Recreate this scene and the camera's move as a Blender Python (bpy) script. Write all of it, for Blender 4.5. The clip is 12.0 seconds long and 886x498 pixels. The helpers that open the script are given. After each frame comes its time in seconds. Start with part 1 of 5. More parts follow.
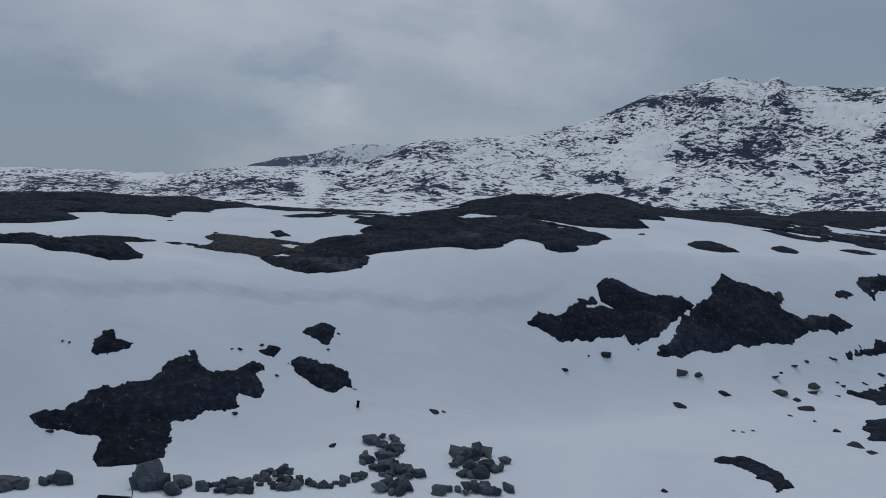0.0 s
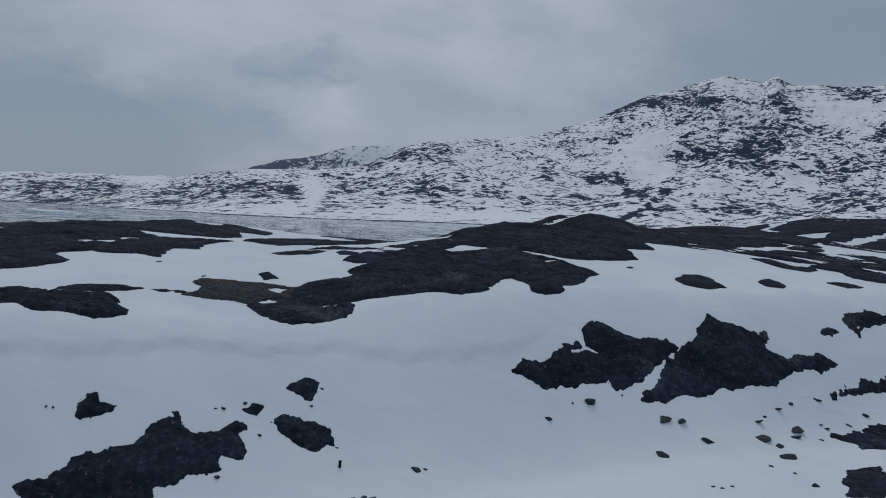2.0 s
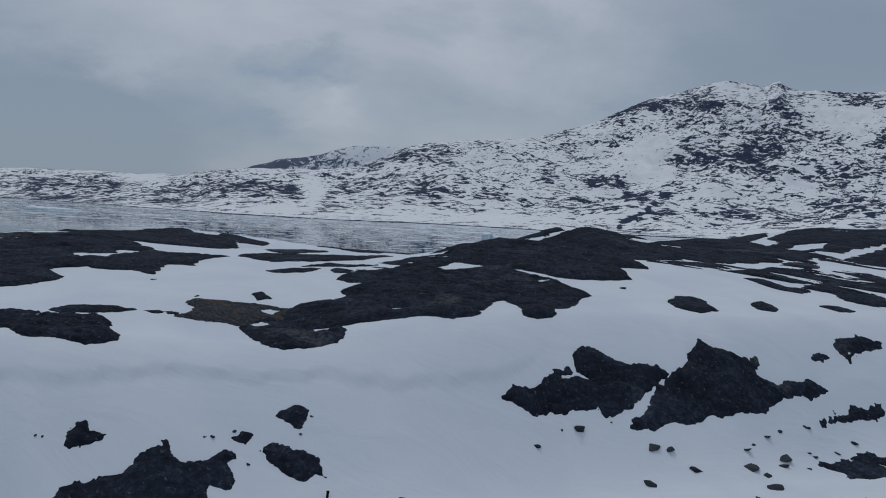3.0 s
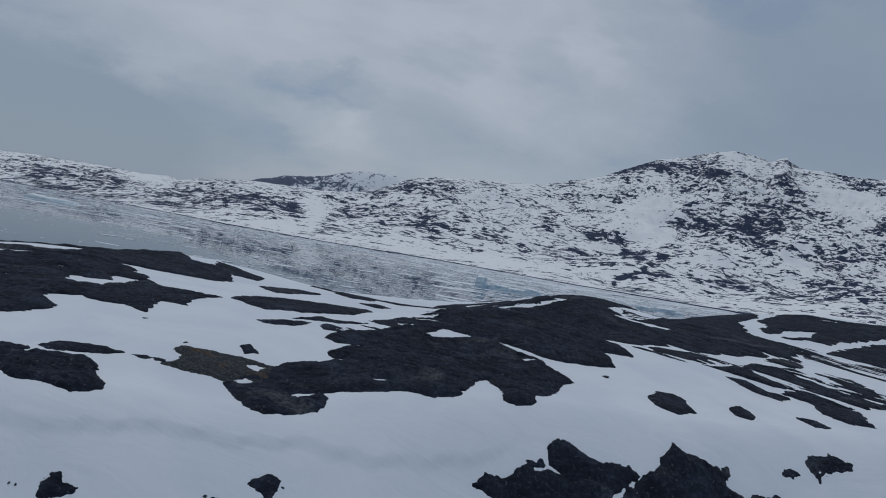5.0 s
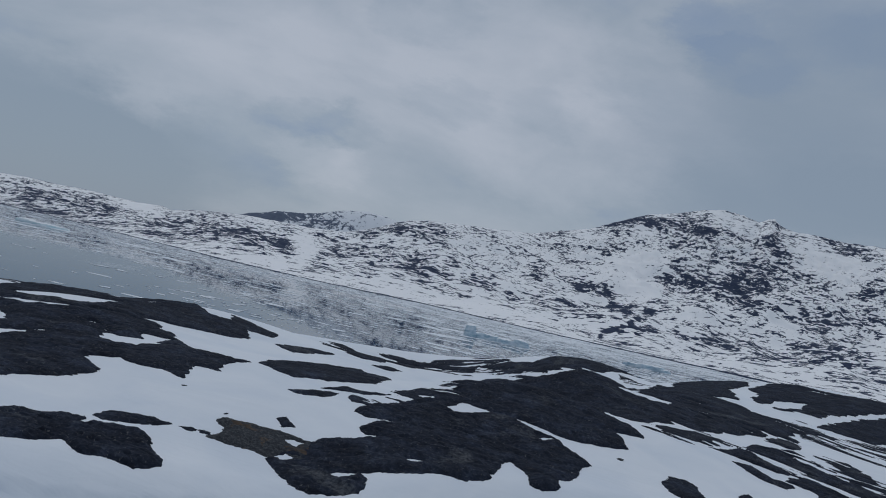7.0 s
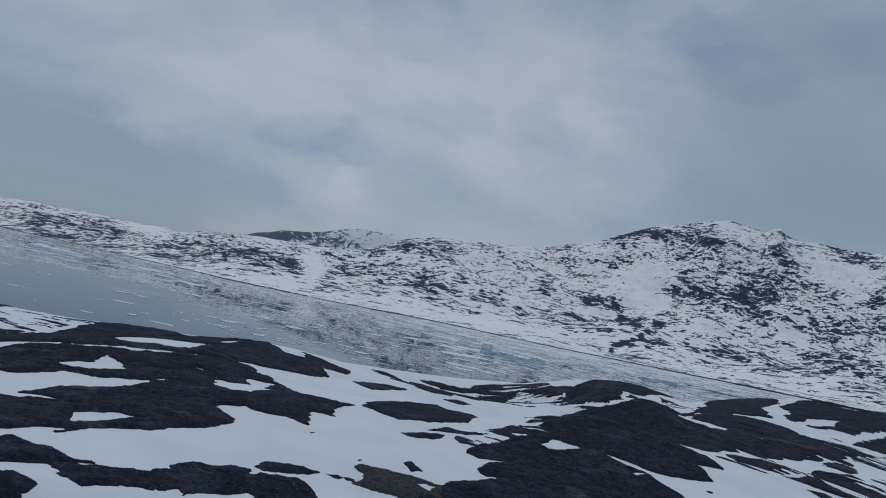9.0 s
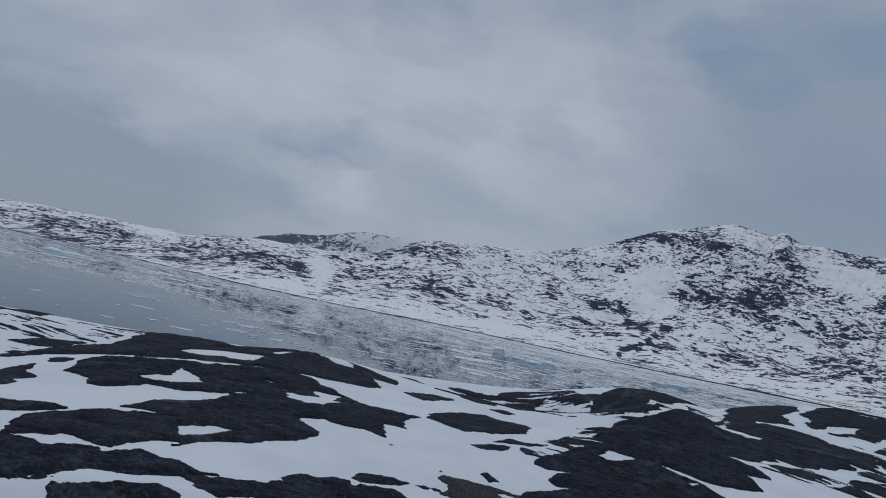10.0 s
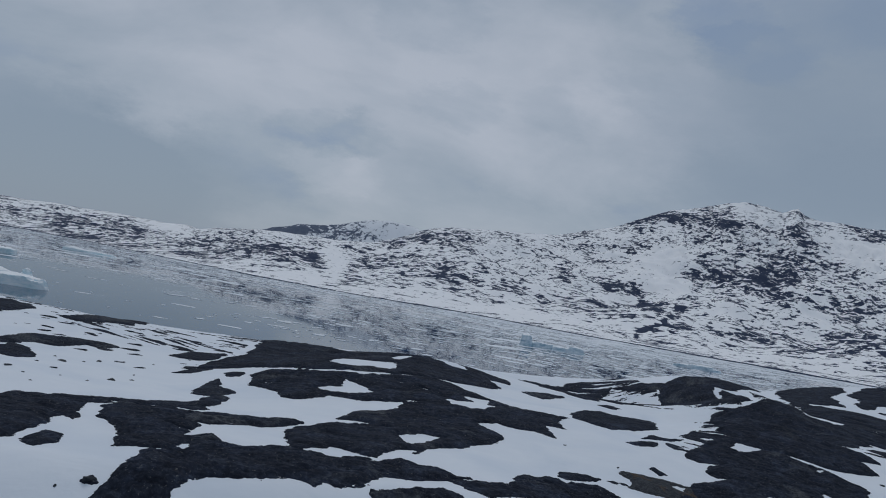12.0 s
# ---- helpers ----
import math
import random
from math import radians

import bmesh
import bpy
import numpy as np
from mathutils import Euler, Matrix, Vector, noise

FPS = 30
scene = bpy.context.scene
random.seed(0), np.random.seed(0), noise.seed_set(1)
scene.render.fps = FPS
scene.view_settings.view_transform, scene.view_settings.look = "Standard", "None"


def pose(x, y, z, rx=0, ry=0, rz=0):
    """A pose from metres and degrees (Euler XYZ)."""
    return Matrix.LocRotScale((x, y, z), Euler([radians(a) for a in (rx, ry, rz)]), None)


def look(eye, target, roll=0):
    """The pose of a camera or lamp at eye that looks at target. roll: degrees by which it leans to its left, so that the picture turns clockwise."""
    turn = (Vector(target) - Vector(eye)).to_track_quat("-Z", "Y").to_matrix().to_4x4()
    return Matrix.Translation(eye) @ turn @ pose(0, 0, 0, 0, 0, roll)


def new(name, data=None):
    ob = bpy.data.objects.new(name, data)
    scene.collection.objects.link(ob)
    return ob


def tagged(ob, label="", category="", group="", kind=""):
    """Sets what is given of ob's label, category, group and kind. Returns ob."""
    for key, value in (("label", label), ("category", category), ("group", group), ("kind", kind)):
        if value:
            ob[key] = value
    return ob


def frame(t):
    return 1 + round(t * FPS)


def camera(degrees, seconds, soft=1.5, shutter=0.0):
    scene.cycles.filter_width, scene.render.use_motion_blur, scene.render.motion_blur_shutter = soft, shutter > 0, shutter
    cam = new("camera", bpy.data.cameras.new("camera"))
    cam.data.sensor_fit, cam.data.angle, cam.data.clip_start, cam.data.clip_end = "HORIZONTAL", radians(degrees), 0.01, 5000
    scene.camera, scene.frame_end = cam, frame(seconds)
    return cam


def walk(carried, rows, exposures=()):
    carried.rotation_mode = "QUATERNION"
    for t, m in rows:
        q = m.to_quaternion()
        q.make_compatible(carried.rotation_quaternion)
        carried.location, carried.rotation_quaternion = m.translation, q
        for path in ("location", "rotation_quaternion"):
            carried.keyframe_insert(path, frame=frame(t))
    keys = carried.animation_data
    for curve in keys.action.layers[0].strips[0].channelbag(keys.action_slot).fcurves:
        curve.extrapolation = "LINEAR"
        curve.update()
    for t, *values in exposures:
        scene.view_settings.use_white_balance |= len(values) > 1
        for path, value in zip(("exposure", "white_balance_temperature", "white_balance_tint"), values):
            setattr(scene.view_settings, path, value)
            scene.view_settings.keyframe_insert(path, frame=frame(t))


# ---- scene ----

cam = camera(59.5, 12.0, 1.0)
# seconds, place in metres, turn in degrees
PATH = [
    (0.0, 0.00, 0.00, 28.00, 86.83, -2.23, 0.07),
    (0.5, 0.23, -0.04, 28.78, 86.84, -2.32, 0.08),
    (1.0, 0.49, -0.08, 29.56, 86.86, -2.28, 0.12),
    (1.5, 0.76, -0.12, 30.37, 86.87, -2.04, 0.17),
    (2.0, 0.99, -0.19, 31.21, 86.89, -1.86, 0.12),
    (2.5, 1.27, -0.25, 32.07, 86.89, -1.83, 0.11),
    (4.5, 1.59, -0.86, 35.44, 88.40, -7.88, 0.16),
    (5.0, 1.22, -1.26, 36.25, 89.50, -9.26, 0.01),
    (5.5, 0.53, -1.79, 37.03, 90.58, -10.77, -0.21),
    (6.0, -0.43, -2.46, 37.76, 91.54, -11.33, -0.50),
    (6.5, -1.76, -3.33, 38.40, 92.28, -11.76, -0.74),
    (7.0, -3.37, -4.52, 38.98, 92.85, -12.12, -0.96),
    (9.0, -13.51, -10.06, 40.30, 93.91, -11.01, -0.56),
    (9.5, -16.82, -12.19, 40.50, 94.10, -11.06, -0.35),
    (10.0, -20.45, -14.51, 40.63, 94.07, -11.16, -0.20),
    (10.5, -24.46, -16.92, 40.74, 94.00, -10.98, -0.11),
    (11.0, -28.80, -19.60, 40.88, 93.86, -10.82, -0.05),
    (11.5, -33.44, -22.46, 41.02, 93.63, -10.70, 0.11),
    (12.0, -38.44, -25.37, 41.22, 92.88, -9.52, 0.45),
]
walk(cam, [(t, pose(x, y, z, rx, ry, rz)) for t, x, y, z, rx, ry, rz in PATH], exposures=[(0.0, -0.09), (2.5, -0.07), (5.5, -0.04), (9.0, -0.04), (12.0, -0.04)])

# ---- sky and sun ----
SUN_EL, SUN_AZ = 60.0, -18.0
world = bpy.data.worlds.new("overcast_sky")
scene.world = world
world.use_nodes = True
wn, wl = world.node_tree.nodes, world.node_tree.links
wn.clear()


def wnode(kind, **inputs):
    n = wn.new(kind)
    for key, value in inputs.items():
        n.inputs[key].default_value = value
    return n


sky = wn.new("ShaderNodeTexSky")
sky.sky_type = "NISHITA"
sky.sun_disc = False
sky.sun_elevation, sky.sun_rotation = radians(SUN_EL), radians(SUN_AZ)
coord = wn.new("ShaderNodeTexCoord")
stretch = wn.new("ShaderNodeMapping")
stretch.inputs["Scale"].default_value = (1.0, 1.0, 2.2)
stretch.inputs["Location"].default_value = (0.35, 0.2, 0.1)
wl.new(coord.outputs["Generated"], stretch.inputs["Vector"])


def wmath(op, a, b, clamp=False):
    n = wn.new("ShaderNodeMath")
    n.operation, n.use_clamp = op, clamp
    for k, v in enumerate((a, b)):
        if isinstance(v, (int, float)):
            n.inputs[k].default_value = v
        else:
            wl.new(v, n.inputs[k])
    return n.outputs[0]


def wvector(op, a, b):
    n = wn.new("ShaderNodeVectorMath")
    n.operation = op
    for k, v in enumerate((a, b)):
        if isinstance(v, tuple):
            n.inputs[k].default_value = v
        else:
            wl.new(v, n.inputs[k])
    return n


# ragged cloud edges: the direction, stirred by noise
stir = wnode("ShaderNodeTexNoise", Scale=9.0, Detail=9.0, Roughness=0.66)
wl.new(stretch.outputs["Vector"], stir.inputs["Vector"])
shift = wvector("SUBTRACT", stir.outputs["Color"], (0.5, 0.5, 0.5)).outputs["Vector"]
shift = wvector("MULTIPLY", shift, (0.13, 0.08, 0.10)).outputs["Vector"]
stirred = wvector("ADD", coord.outputs["Generated"], shift).outputs["Vector"]
stirred = wvector("MULTIPLY", stirred, (1.0, 1.0, 2.0)).outputs["Vector"]
stirred = wvector("NORMALIZE", stirred, (0, 0, 0)).outputs["Vector"]


def bank(spots):
    """How far a direction lies within the flat oval spots (direction, degrees, weight)."""
    total = 0.0
    for toward, wide, weight in spots:
        near_it = wvector("DOT_PRODUCT", stirred, tuple(Vector((toward[0], toward[1], 2 * toward[2])).normalized())).outputs["Value"]
        edge = math.cos(radians(wide))
        ramp_ = wn.new("ShaderNodeMapRange")
        ramp_.interpolation_type = "SMOOTHSTEP"
        ramp_.inputs["From Min"].default_value, ramp_.inputs["From Max"].default_value = edge, 1 - 0.25 * (1 - edge)
        ramp_.inputs["To Max"].default_value = weight
        wl.new(near_it, ramp_.inputs["Value"])
        total = wmath("ADD", ramp_.outputs["Result"], total)
    return total


gaps = bank([((0.303, 0.895, 0.326), 4.2, 0.55), ((0.259, 0.897, 0.359), 3.6, 0.4), ((0.342, 0.886, 0.312), 2.8, 0.3), ((0.390, 0.837, 0.383), 6.0, 0.4), ((0.196, 0.941, 0.276), 3.5, 0.22), ((-0.257, 0.958, 0.123), 7.0, 0.32), ((-0.197, 0.966, 0.167), 3.6, 0.25), ((-0.155, 0.973, 0.171), 3.2, 0.25), ((-0.021, 0.974, 0.227), 3.6, 0.28), ((0.095, 0.968, 0.231), 3.2, 0.2), ((-0.074, 0.939, 0.337), 5.0, 0.35)])
gaps = wmath("ADD", gaps, bank([((0.435, 0.830, 0.349), 5.0, 0.2), ((-0.5, 0.8, 0.5), 9, 0.5), ((0.1, 0.8, 0.6), 8, 0.5), ((0.6, 0.3, 0.7), 12, 0.6), ((-0.2, -0.8, 0.6), 14, 0.5)]))
heads = bank([((-0.174, 0.977, 0.125), 4.8, 0.45), ((-0.143, 0.983, 0.112), 6.1, 0.15), ((0.222, 0.942, 0.253), 7.0, 0.42), ((0.133, 0.972, 0.193), 9.0, 0.42), ((0.280, 0.919, 0.279), 4.5, 0.2), ((0.039, 0.957, 0.286), 8.5, 0.3), ((-0.099, 0.963, 0.250), 10.2, 0.25), ((-0.364, 0.901, 0.236), 13.3, 0.2), ((-0.144, 0.943, 0.300), 8.2, 0.2), ((0.366, 0.871, 0.326), 3.8, 0.2)])
thicker = bank([((-0.461, 0.886, 0.055), 14, 0.9), ((-0.498, 0.861, 0.101), 10, 0.4), ((-0.365, 0.930, 0.049), 12, 0.45), ((0.430, 0.867, 0.253), 17, 0.6), ((0.450, 0.840, 0.304), 13, 0.3), ((0.359, 0.909, 0.210), 12, 0.2), ((0.45, 0.88, 0.12), 15, 0.5)])
body_noise = wnode("ShaderNodeTexNoise", Scale=3.8, Detail=9.0, Roughness=0.56, Distortion=0.3)
wl.new(stretch.outputs["Vector"], body_noise.inputs["Vector"])
level = wmath("ADD", wmath("SUBTRACT", wmath("ADD", body_noise.outputs["Fac"], wmath("MULTIPLY", heads, 0.30)), wmath("MULTIPLY", gaps, 0.42)), 0.0)
greys = wn.new("ShaderNodeValToRGB")
ends = greys.color_ramp.elements
ends.new(0.5)
for k, (where, tint) in enumerate(((0.20, (2.0, 2.75, 4.1)), (0.46, (3.15, 3.75, 4.55)), (0.80, (4.4, 4.85, 5.65)))):
    ends[k].position, ends[k].color = where, (*tint, 1)
wl.new(level, greys.inputs["Fac"])
blend = wn.new("ShaderNodeMix")
blend.data_type = "RGBA"
thick = wmath("SUBTRACT", 0.93, wmath("MULTIPLY", gaps, 0.05), True)
wl.new(thick, blend.inputs["Factor"])
wl.new(sky.outputs["Color"], blend.inputs["A"])
deep = wn.new("ShaderNodeMix")
deep.data_type = "RGBA"
deep.inputs["B"].default_value = (2.38, 3.02, 3.88, 1)
wl.new(wmath("MULTIPLY", thicker, 0.75, True), deep.inputs["Factor"])
wl.new(greys.outputs["Color"], deep.inputs["A"])
wl.new(deep.outputs["Result"], blend.inputs["B"])
air = wnode("ShaderNodeBackground", Strength=0.0935)
wl.new(blend.outputs["Result"], air.inputs["Color"])
wout = wn.new("ShaderNodeOutputWorld")
wl.new(air.outputs["Background"], wout.inputs["Surface"])

sun = new("sun", bpy.data.lights.new("sun", "SUN"))
sun.data.energy, sun.data.angle, sun.data.color = 0.68, radians(25), (1.0, 0.965, 0.945)
az, el = radians(SUN_AZ), radians(SUN_EL)
sun.matrix_basis = look((0, 0, 200), (-math.sin(az) * math.cos(el), -math.cos(az) * math.cos(el), 200 - math.sin(el)))


# ---- materials ----
class Nodes:
    """A material and short ways to add nodes to it."""

    def __init__(self, name):
        self.mat = bpy.data.materials.new(name)
        self.mat.use_nodes = True
        self.n, self.l = self.mat.node_tree.nodes, self.mat.node_tree.links
        self.bsdf = self.n["Principled BSDF"]
        self.geo = self.n.new("ShaderNodeNewGeometry")
        self.pos = self.geo.outputs["Position"]

    def noise(self, scale, detail=4.0, rough=0.55, distort=0.0, at=None):
        t = self.n.new("ShaderNodeTexNoise")
        for key, value in (("Scale", scale), ("Detail", detail), ("Roughness", rough), ("Distortion", distort)):
            t.inputs[key].default_value = value
        self.l.new(at or self.pos, t.inputs["Vector"])
        return t.outputs["Fac"]

    def mapped(self, scale, turn=0.0, at=None):
        m = self.n.new("ShaderNodeMapping")
        m.inputs["Scale"].default_value = scale
        m.inputs["Rotation"].default_value = (0, 0, radians(turn))
        self.l.new(at or self.pos, m.inputs["Vector"])
        return m.outputs["Vector"]

    def ramp(self, fac, *stops):
        r = self.n.new("ShaderNodeValToRGB")
        e = r.color_ramp.elements
        while len(e) < len(stops):
            e.new(0.5)
        for k, (p, c) in enumerate(stops):
            e[k].position = p
            e[k].color = (*c, 1) if isinstance(c, tuple) else (c, c, c, 1)
        self.l.new(fac, r.inputs["Fac"])
        return r.outputs["Color"]

    def math(self, op, a, b=0.5, clamp=False):
        m = self.n.new("ShaderNodeMath")
        m.operation, m.use_clamp = op, clamp
        for k, v in enumerate((a, b)):
            if isinstance(v, (int, float)):
                m.inputs[k].default_value = v
            else:
                self.l.new(v, m.inputs[k])
        return m.outputs[0]

    def mix(self, fac, a, b, mode="MIX"):
        m = self.n.new("ShaderNodeMix")
        m.data_type, m.blend_type = "RGBA", mode
        for key, v in (("Factor", fac), ("A", a), ("B", b)):
            if isinstance(v, tuple):
                m.inputs[key].default_value = (*v, 1)
            elif isinstance(v, (int, float)):
                m.inputs[key].default_value = v
            else:
                self.l.new(v, m.inputs[key])
        return m.outputs["Result"]

    def bump(self, height, strength, distance):
        b = self.n.new("ShaderNodeBump")
        b.inputs["Strength"].default_value, b.inputs["Distance"].default_value = strength, distance
        self.l.new(height, b.inputs["Height"])
        self.l.new(b.outputs["Normal"], self.bsdf.inputs["Normal"])

    def attr(self, name):
        a = self.n.new("ShaderNodeAttribute")
        a.attribute_name = name
        return a.outputs["Fac"]

    def done(self, color, rough=0.8, spec=0.3):
        for key, v in (("Base Color", color), ("Roughness", rough), ("Specular IOR Level", spec)):
            if isinstance(v, tuple):
                self.bsdf.inputs[key].default_value = (*v, 1)
            elif isinstance(v, (int, float)):
                self.bsdf.inputs[key].default_value = v
            else:
                self.l.new(v, self.bsdf.inputs[key])
        return self.mat


def snow_ground():
    m = Nodes("snow_and_bare_fell")
    drift = m.noise(0.09, 4.0, 0.5, 0.6)
    crust = m.noise(1.7, 6.0, 0.6)
    grain = m.noise(9.0, 3.0, 0.6)
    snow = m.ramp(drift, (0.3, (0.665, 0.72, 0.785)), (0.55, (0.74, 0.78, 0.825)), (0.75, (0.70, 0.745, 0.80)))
    # painted light: sunlit, whiter snow over the fjord, cloud-shaded greyer snow this side
    sunlit_snow = m.ramp(drift, (0.3, (0.845, 0.86, 0.88)), (0.7, (0.895, 0.90, 0.91)))
    snow = m.mix(m.attr("far_sun"), snow, sunlit_snow)
    specks = m.ramp(m.noise(5.5, 5.0, 0.75), (0.24, (0.62, 0.60, 0.57)), (0.33, (1, 1, 1)))
    snow = m.mix(0.5, snow, specks, "MULTIPLY")
    # bare ground on the far hillsides, in broken strips that follow the slope
    along = m.mapped((0.020, 0.030, 0.05), 12)
    strips = m.math("ADD", m.math("MULTIPLY", m.noise(1.0, 3.0, 0.5, 0.5, along), 0.45), m.math("MULTIPLY", m.noise(2.7, 4.0, 0.55, 0.7, along), 0.55))
    bare = m.attr("bare")
    patchy = m.math("MULTIPLY", m.math("SUBTRACT", m.noise(0.0055, 3.0, 0.55, 0.5), 0.5), 0.28)
    rock_fac = m.ramp(m.math("ADD", m.math("ADD", strips, bare), patchy), (0.566, 0.0), (0.584, 1.0))
    # the blue cast of haze over the fjord is put into the stone colour
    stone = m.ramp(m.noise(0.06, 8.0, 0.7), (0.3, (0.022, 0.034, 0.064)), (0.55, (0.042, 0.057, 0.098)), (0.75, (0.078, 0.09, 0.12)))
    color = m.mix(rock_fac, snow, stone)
    waves = m.noise(0.22, 4.0, 0.5, 0.9, m.mapped((0.6, 1.3, 1.0), 12))
    m.bump(m.math("ADD", m.math("MULTIPLY", waves, 1.4), m.math("ADD", m.math("MULTIPLY", crust, 0.16), m.math("MULTIPLY", grain, 0.03))), 0.5, 0.22)
    return m.done(color, 0.9, 0.08)


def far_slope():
    m = Nodes("far_hazy_snow_streaked_slope")
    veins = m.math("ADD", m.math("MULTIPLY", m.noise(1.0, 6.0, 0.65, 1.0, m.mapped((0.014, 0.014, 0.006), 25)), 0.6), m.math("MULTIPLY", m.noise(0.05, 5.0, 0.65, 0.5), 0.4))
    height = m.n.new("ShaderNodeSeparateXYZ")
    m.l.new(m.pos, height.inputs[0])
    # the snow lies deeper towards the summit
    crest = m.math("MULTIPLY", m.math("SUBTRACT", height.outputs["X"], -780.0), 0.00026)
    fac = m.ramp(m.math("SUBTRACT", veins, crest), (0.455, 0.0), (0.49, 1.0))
    # distance haze is painted into this paler, bluer stone
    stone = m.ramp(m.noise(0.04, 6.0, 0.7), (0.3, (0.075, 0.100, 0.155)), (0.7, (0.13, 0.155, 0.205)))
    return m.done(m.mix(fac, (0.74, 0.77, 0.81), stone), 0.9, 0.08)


def dark_rock():
    m = Nodes("dark_lichened_gneiss")
    patches = m.noise(0.28, 6.0, 0.65, 0.6)
    fine = m.noise(2.6, 9.0, 0.72)
    lie = m.mapped((0.22, 1.1, 1.6), 20)
    bands = m.noise(1.0, 8.0, 0.68, 0.9, lie)
    blocks = m.n.new("ShaderNodeTexVoronoi")
    blocks.inputs["Scale"].default_value = 1.1
    m.l.new(m.mapped((0.5, 1.0, 1.2), 20), blocks.inputs["Vector"])
    col = m.ramp(fine, (0.32, (0.008, 0.011, 0.019)), (0.5, (0.0145, 0.0195, 0.032)), (0.66, (0.031, 0.039, 0.056)), (0.78, (0.10, 0.110, 0.126)))
    tone = m.ramp(patches, (0.28, (0.58, 0.59, 0.62)), (0.5, (0.95, 0.95, 0.95)), (0.72, (1.8, 1.8, 1.8)))
    col = m.mix(1.0, col, tone, "MULTIPLY")
    facets = m.ramp(blocks.outputs["Color"], (0.15, (0.75, 0.76, 0.78)), (0.85, (1.4, 1.38, 1.36)))
    col = m.mix(0.7, col, facets, "MULTIPLY")
    pale = m.ramp(m.noise(0.11, 7.0, 0.68, 0.8), (0.57, 0.0), (0.66, 0.6))
    col = m.mix(pale, col, m.mix(m.ramp(fine, (0.4, 0.0), (0.6, 1.0)), (0.028, 0.034, 0.044), (0.120, 0.126, 0.134)))
    # rusty weathered patches, pale bedding and crusts of lichen
    rust = m.ramp(m.noise(0.5, 7.0, 0.7, 0.4), (0.61, 0.0), (0.73, 0.25))
    col = m.mix(rust, col, (0.052, 0.043, 0.036))
    veins = m.ramp(bands, (0.60, 0.0), (0.72, 0.45))
    col = m.mix(veins, col, (0.055, 0.065, 0.082))
    lichen = m.ramp(m.noise(3.4, 6.0, 0.75), (0.60, 0.0), (0.67, 0.8))
    col = m.mix(lichen, col, (0.15, 0.152, 0.155))
    height = m.math("ADD", m.math("MULTIPLY", bands, 0.35), m.math("ADD", m.math("MULTIPLY", fine, 0.55), m.math("MULTIPLY", blocks.outputs["Distance"], -0.3)))
    m.bump(height, 0.7, 0.3)
    return m.done(col, 0.92, 0.12)


def mossy_rock():
    m = Nodes("mossy_ledge_rock")
    fine = m.noise(5.0, 8.0, 0.7)
    col = m.ramp(fine, (0.3, (0.014, 0.018, 0.024)), (0.52, (0.04, 0.045, 0.053)), (0.7, (0.12, 0.125, 0.13)))
    moss = m.ramp(m.noise(0.8, 6.0, 0.65), (0.3, (0.042, 0.029, 0.020)), (0.55, (0.105, 0.064, 0.034)), (0.75, (0.19, 0.13, 0.075)))
    where = m.ramp(m.noise(0.6, 6.0, 0.7, 0.5), (0.55, 0.0), (0.64, 0.75))
    col = m.mix(where, col, moss)
    m.bump(fine, 0.8, 0.2)
    return m.done(col, 0.9, 0.2)


def sea():
    m = Nodes("calm_fjord_water")
    wave = m.noise(0.25, 5.0, 0.6, 0.3, m.mapped((1.0, 0.35, 1.0), -14))
    m.bump(wave, 0.05, 0.25)
    m.bsdf.inputs["IOR"].default_value = 1.33
    # slush and broken ice gather towards the far shore
    part_xyz = m.n.new("ShaderNodeSeparateXYZ")
    m.l.new(m.pos, part_xyz.inputs[0])
    across = m.math("ADD", part_xyz.outputs["Y"], m.math("MULTIPLY", part_xyz.outputs["X"], 0.8))
    gather = m.math("MULTIPLY", m.math("SUBTRACT", across, 430.0), 0.0011, True)
    slush = m.noise(0.012, 8.0, 0.65, 0.4, m.mapped((1.0, 0.6, 1.0), 20))
    fac = m.ramp(m.math("ADD", slush, m.math("MULTIPLY", gather, 0.16)), (0.60, 0.0), (0.82, 0.8))
    rough = m.ramp(fac, (0.0, 0.03), (1.0, 0.45))
    return m.done(m.mix(fac, (0.014, 0.052, 0.105), (0.66, 0.71, 0.75)), rough, 0.36)


def glacier(name, sides):
    """Ice with snow on its flatter tops and bluer, wetter sides."""
    m = Nodes(name)
    bands = m.noise(0.12, 6.0, 0.6, 0.5, m.mapped((1, 1, 3)))
    side = m.ramp(bands, (0.35, sides[0]), (0.5, sides[1]), (0.68, sides[2]))
    lean = m.n.new("ShaderNodeSeparateXYZ")
    m.l.new(m.geo.outputs["Normal"], lean.inputs[0])
    top = m.ramp(m.math("ADD", lean.outputs["Z"], m.math("MULTIPLY", m.noise(0.35, 5.0, 0.6), 0.3)), (0.55, 0.0), (0.85, 1.0))
    m.bump(m.noise(0.8, 6.0, 0.6), 0.5, 0.4)
    return m.done(m.mix(top, side, (0.86, 0.885, 0.90)), m.ramp(top, (0.0, 0.4), (1.0, 0.8)), 0.35)


def ice():
    return glacier("glacier_ice", ((0.46, 0.66, 0.73), (0.68, 0.80, 0.85), (0.84, 0.89, 0.91)))


def blue_ice():
    return glacier("old_blue_ice", ((0.27, 0.42, 0.53), (0.52, 0.64, 0.72), (0.76, 0.82, 0.86)))


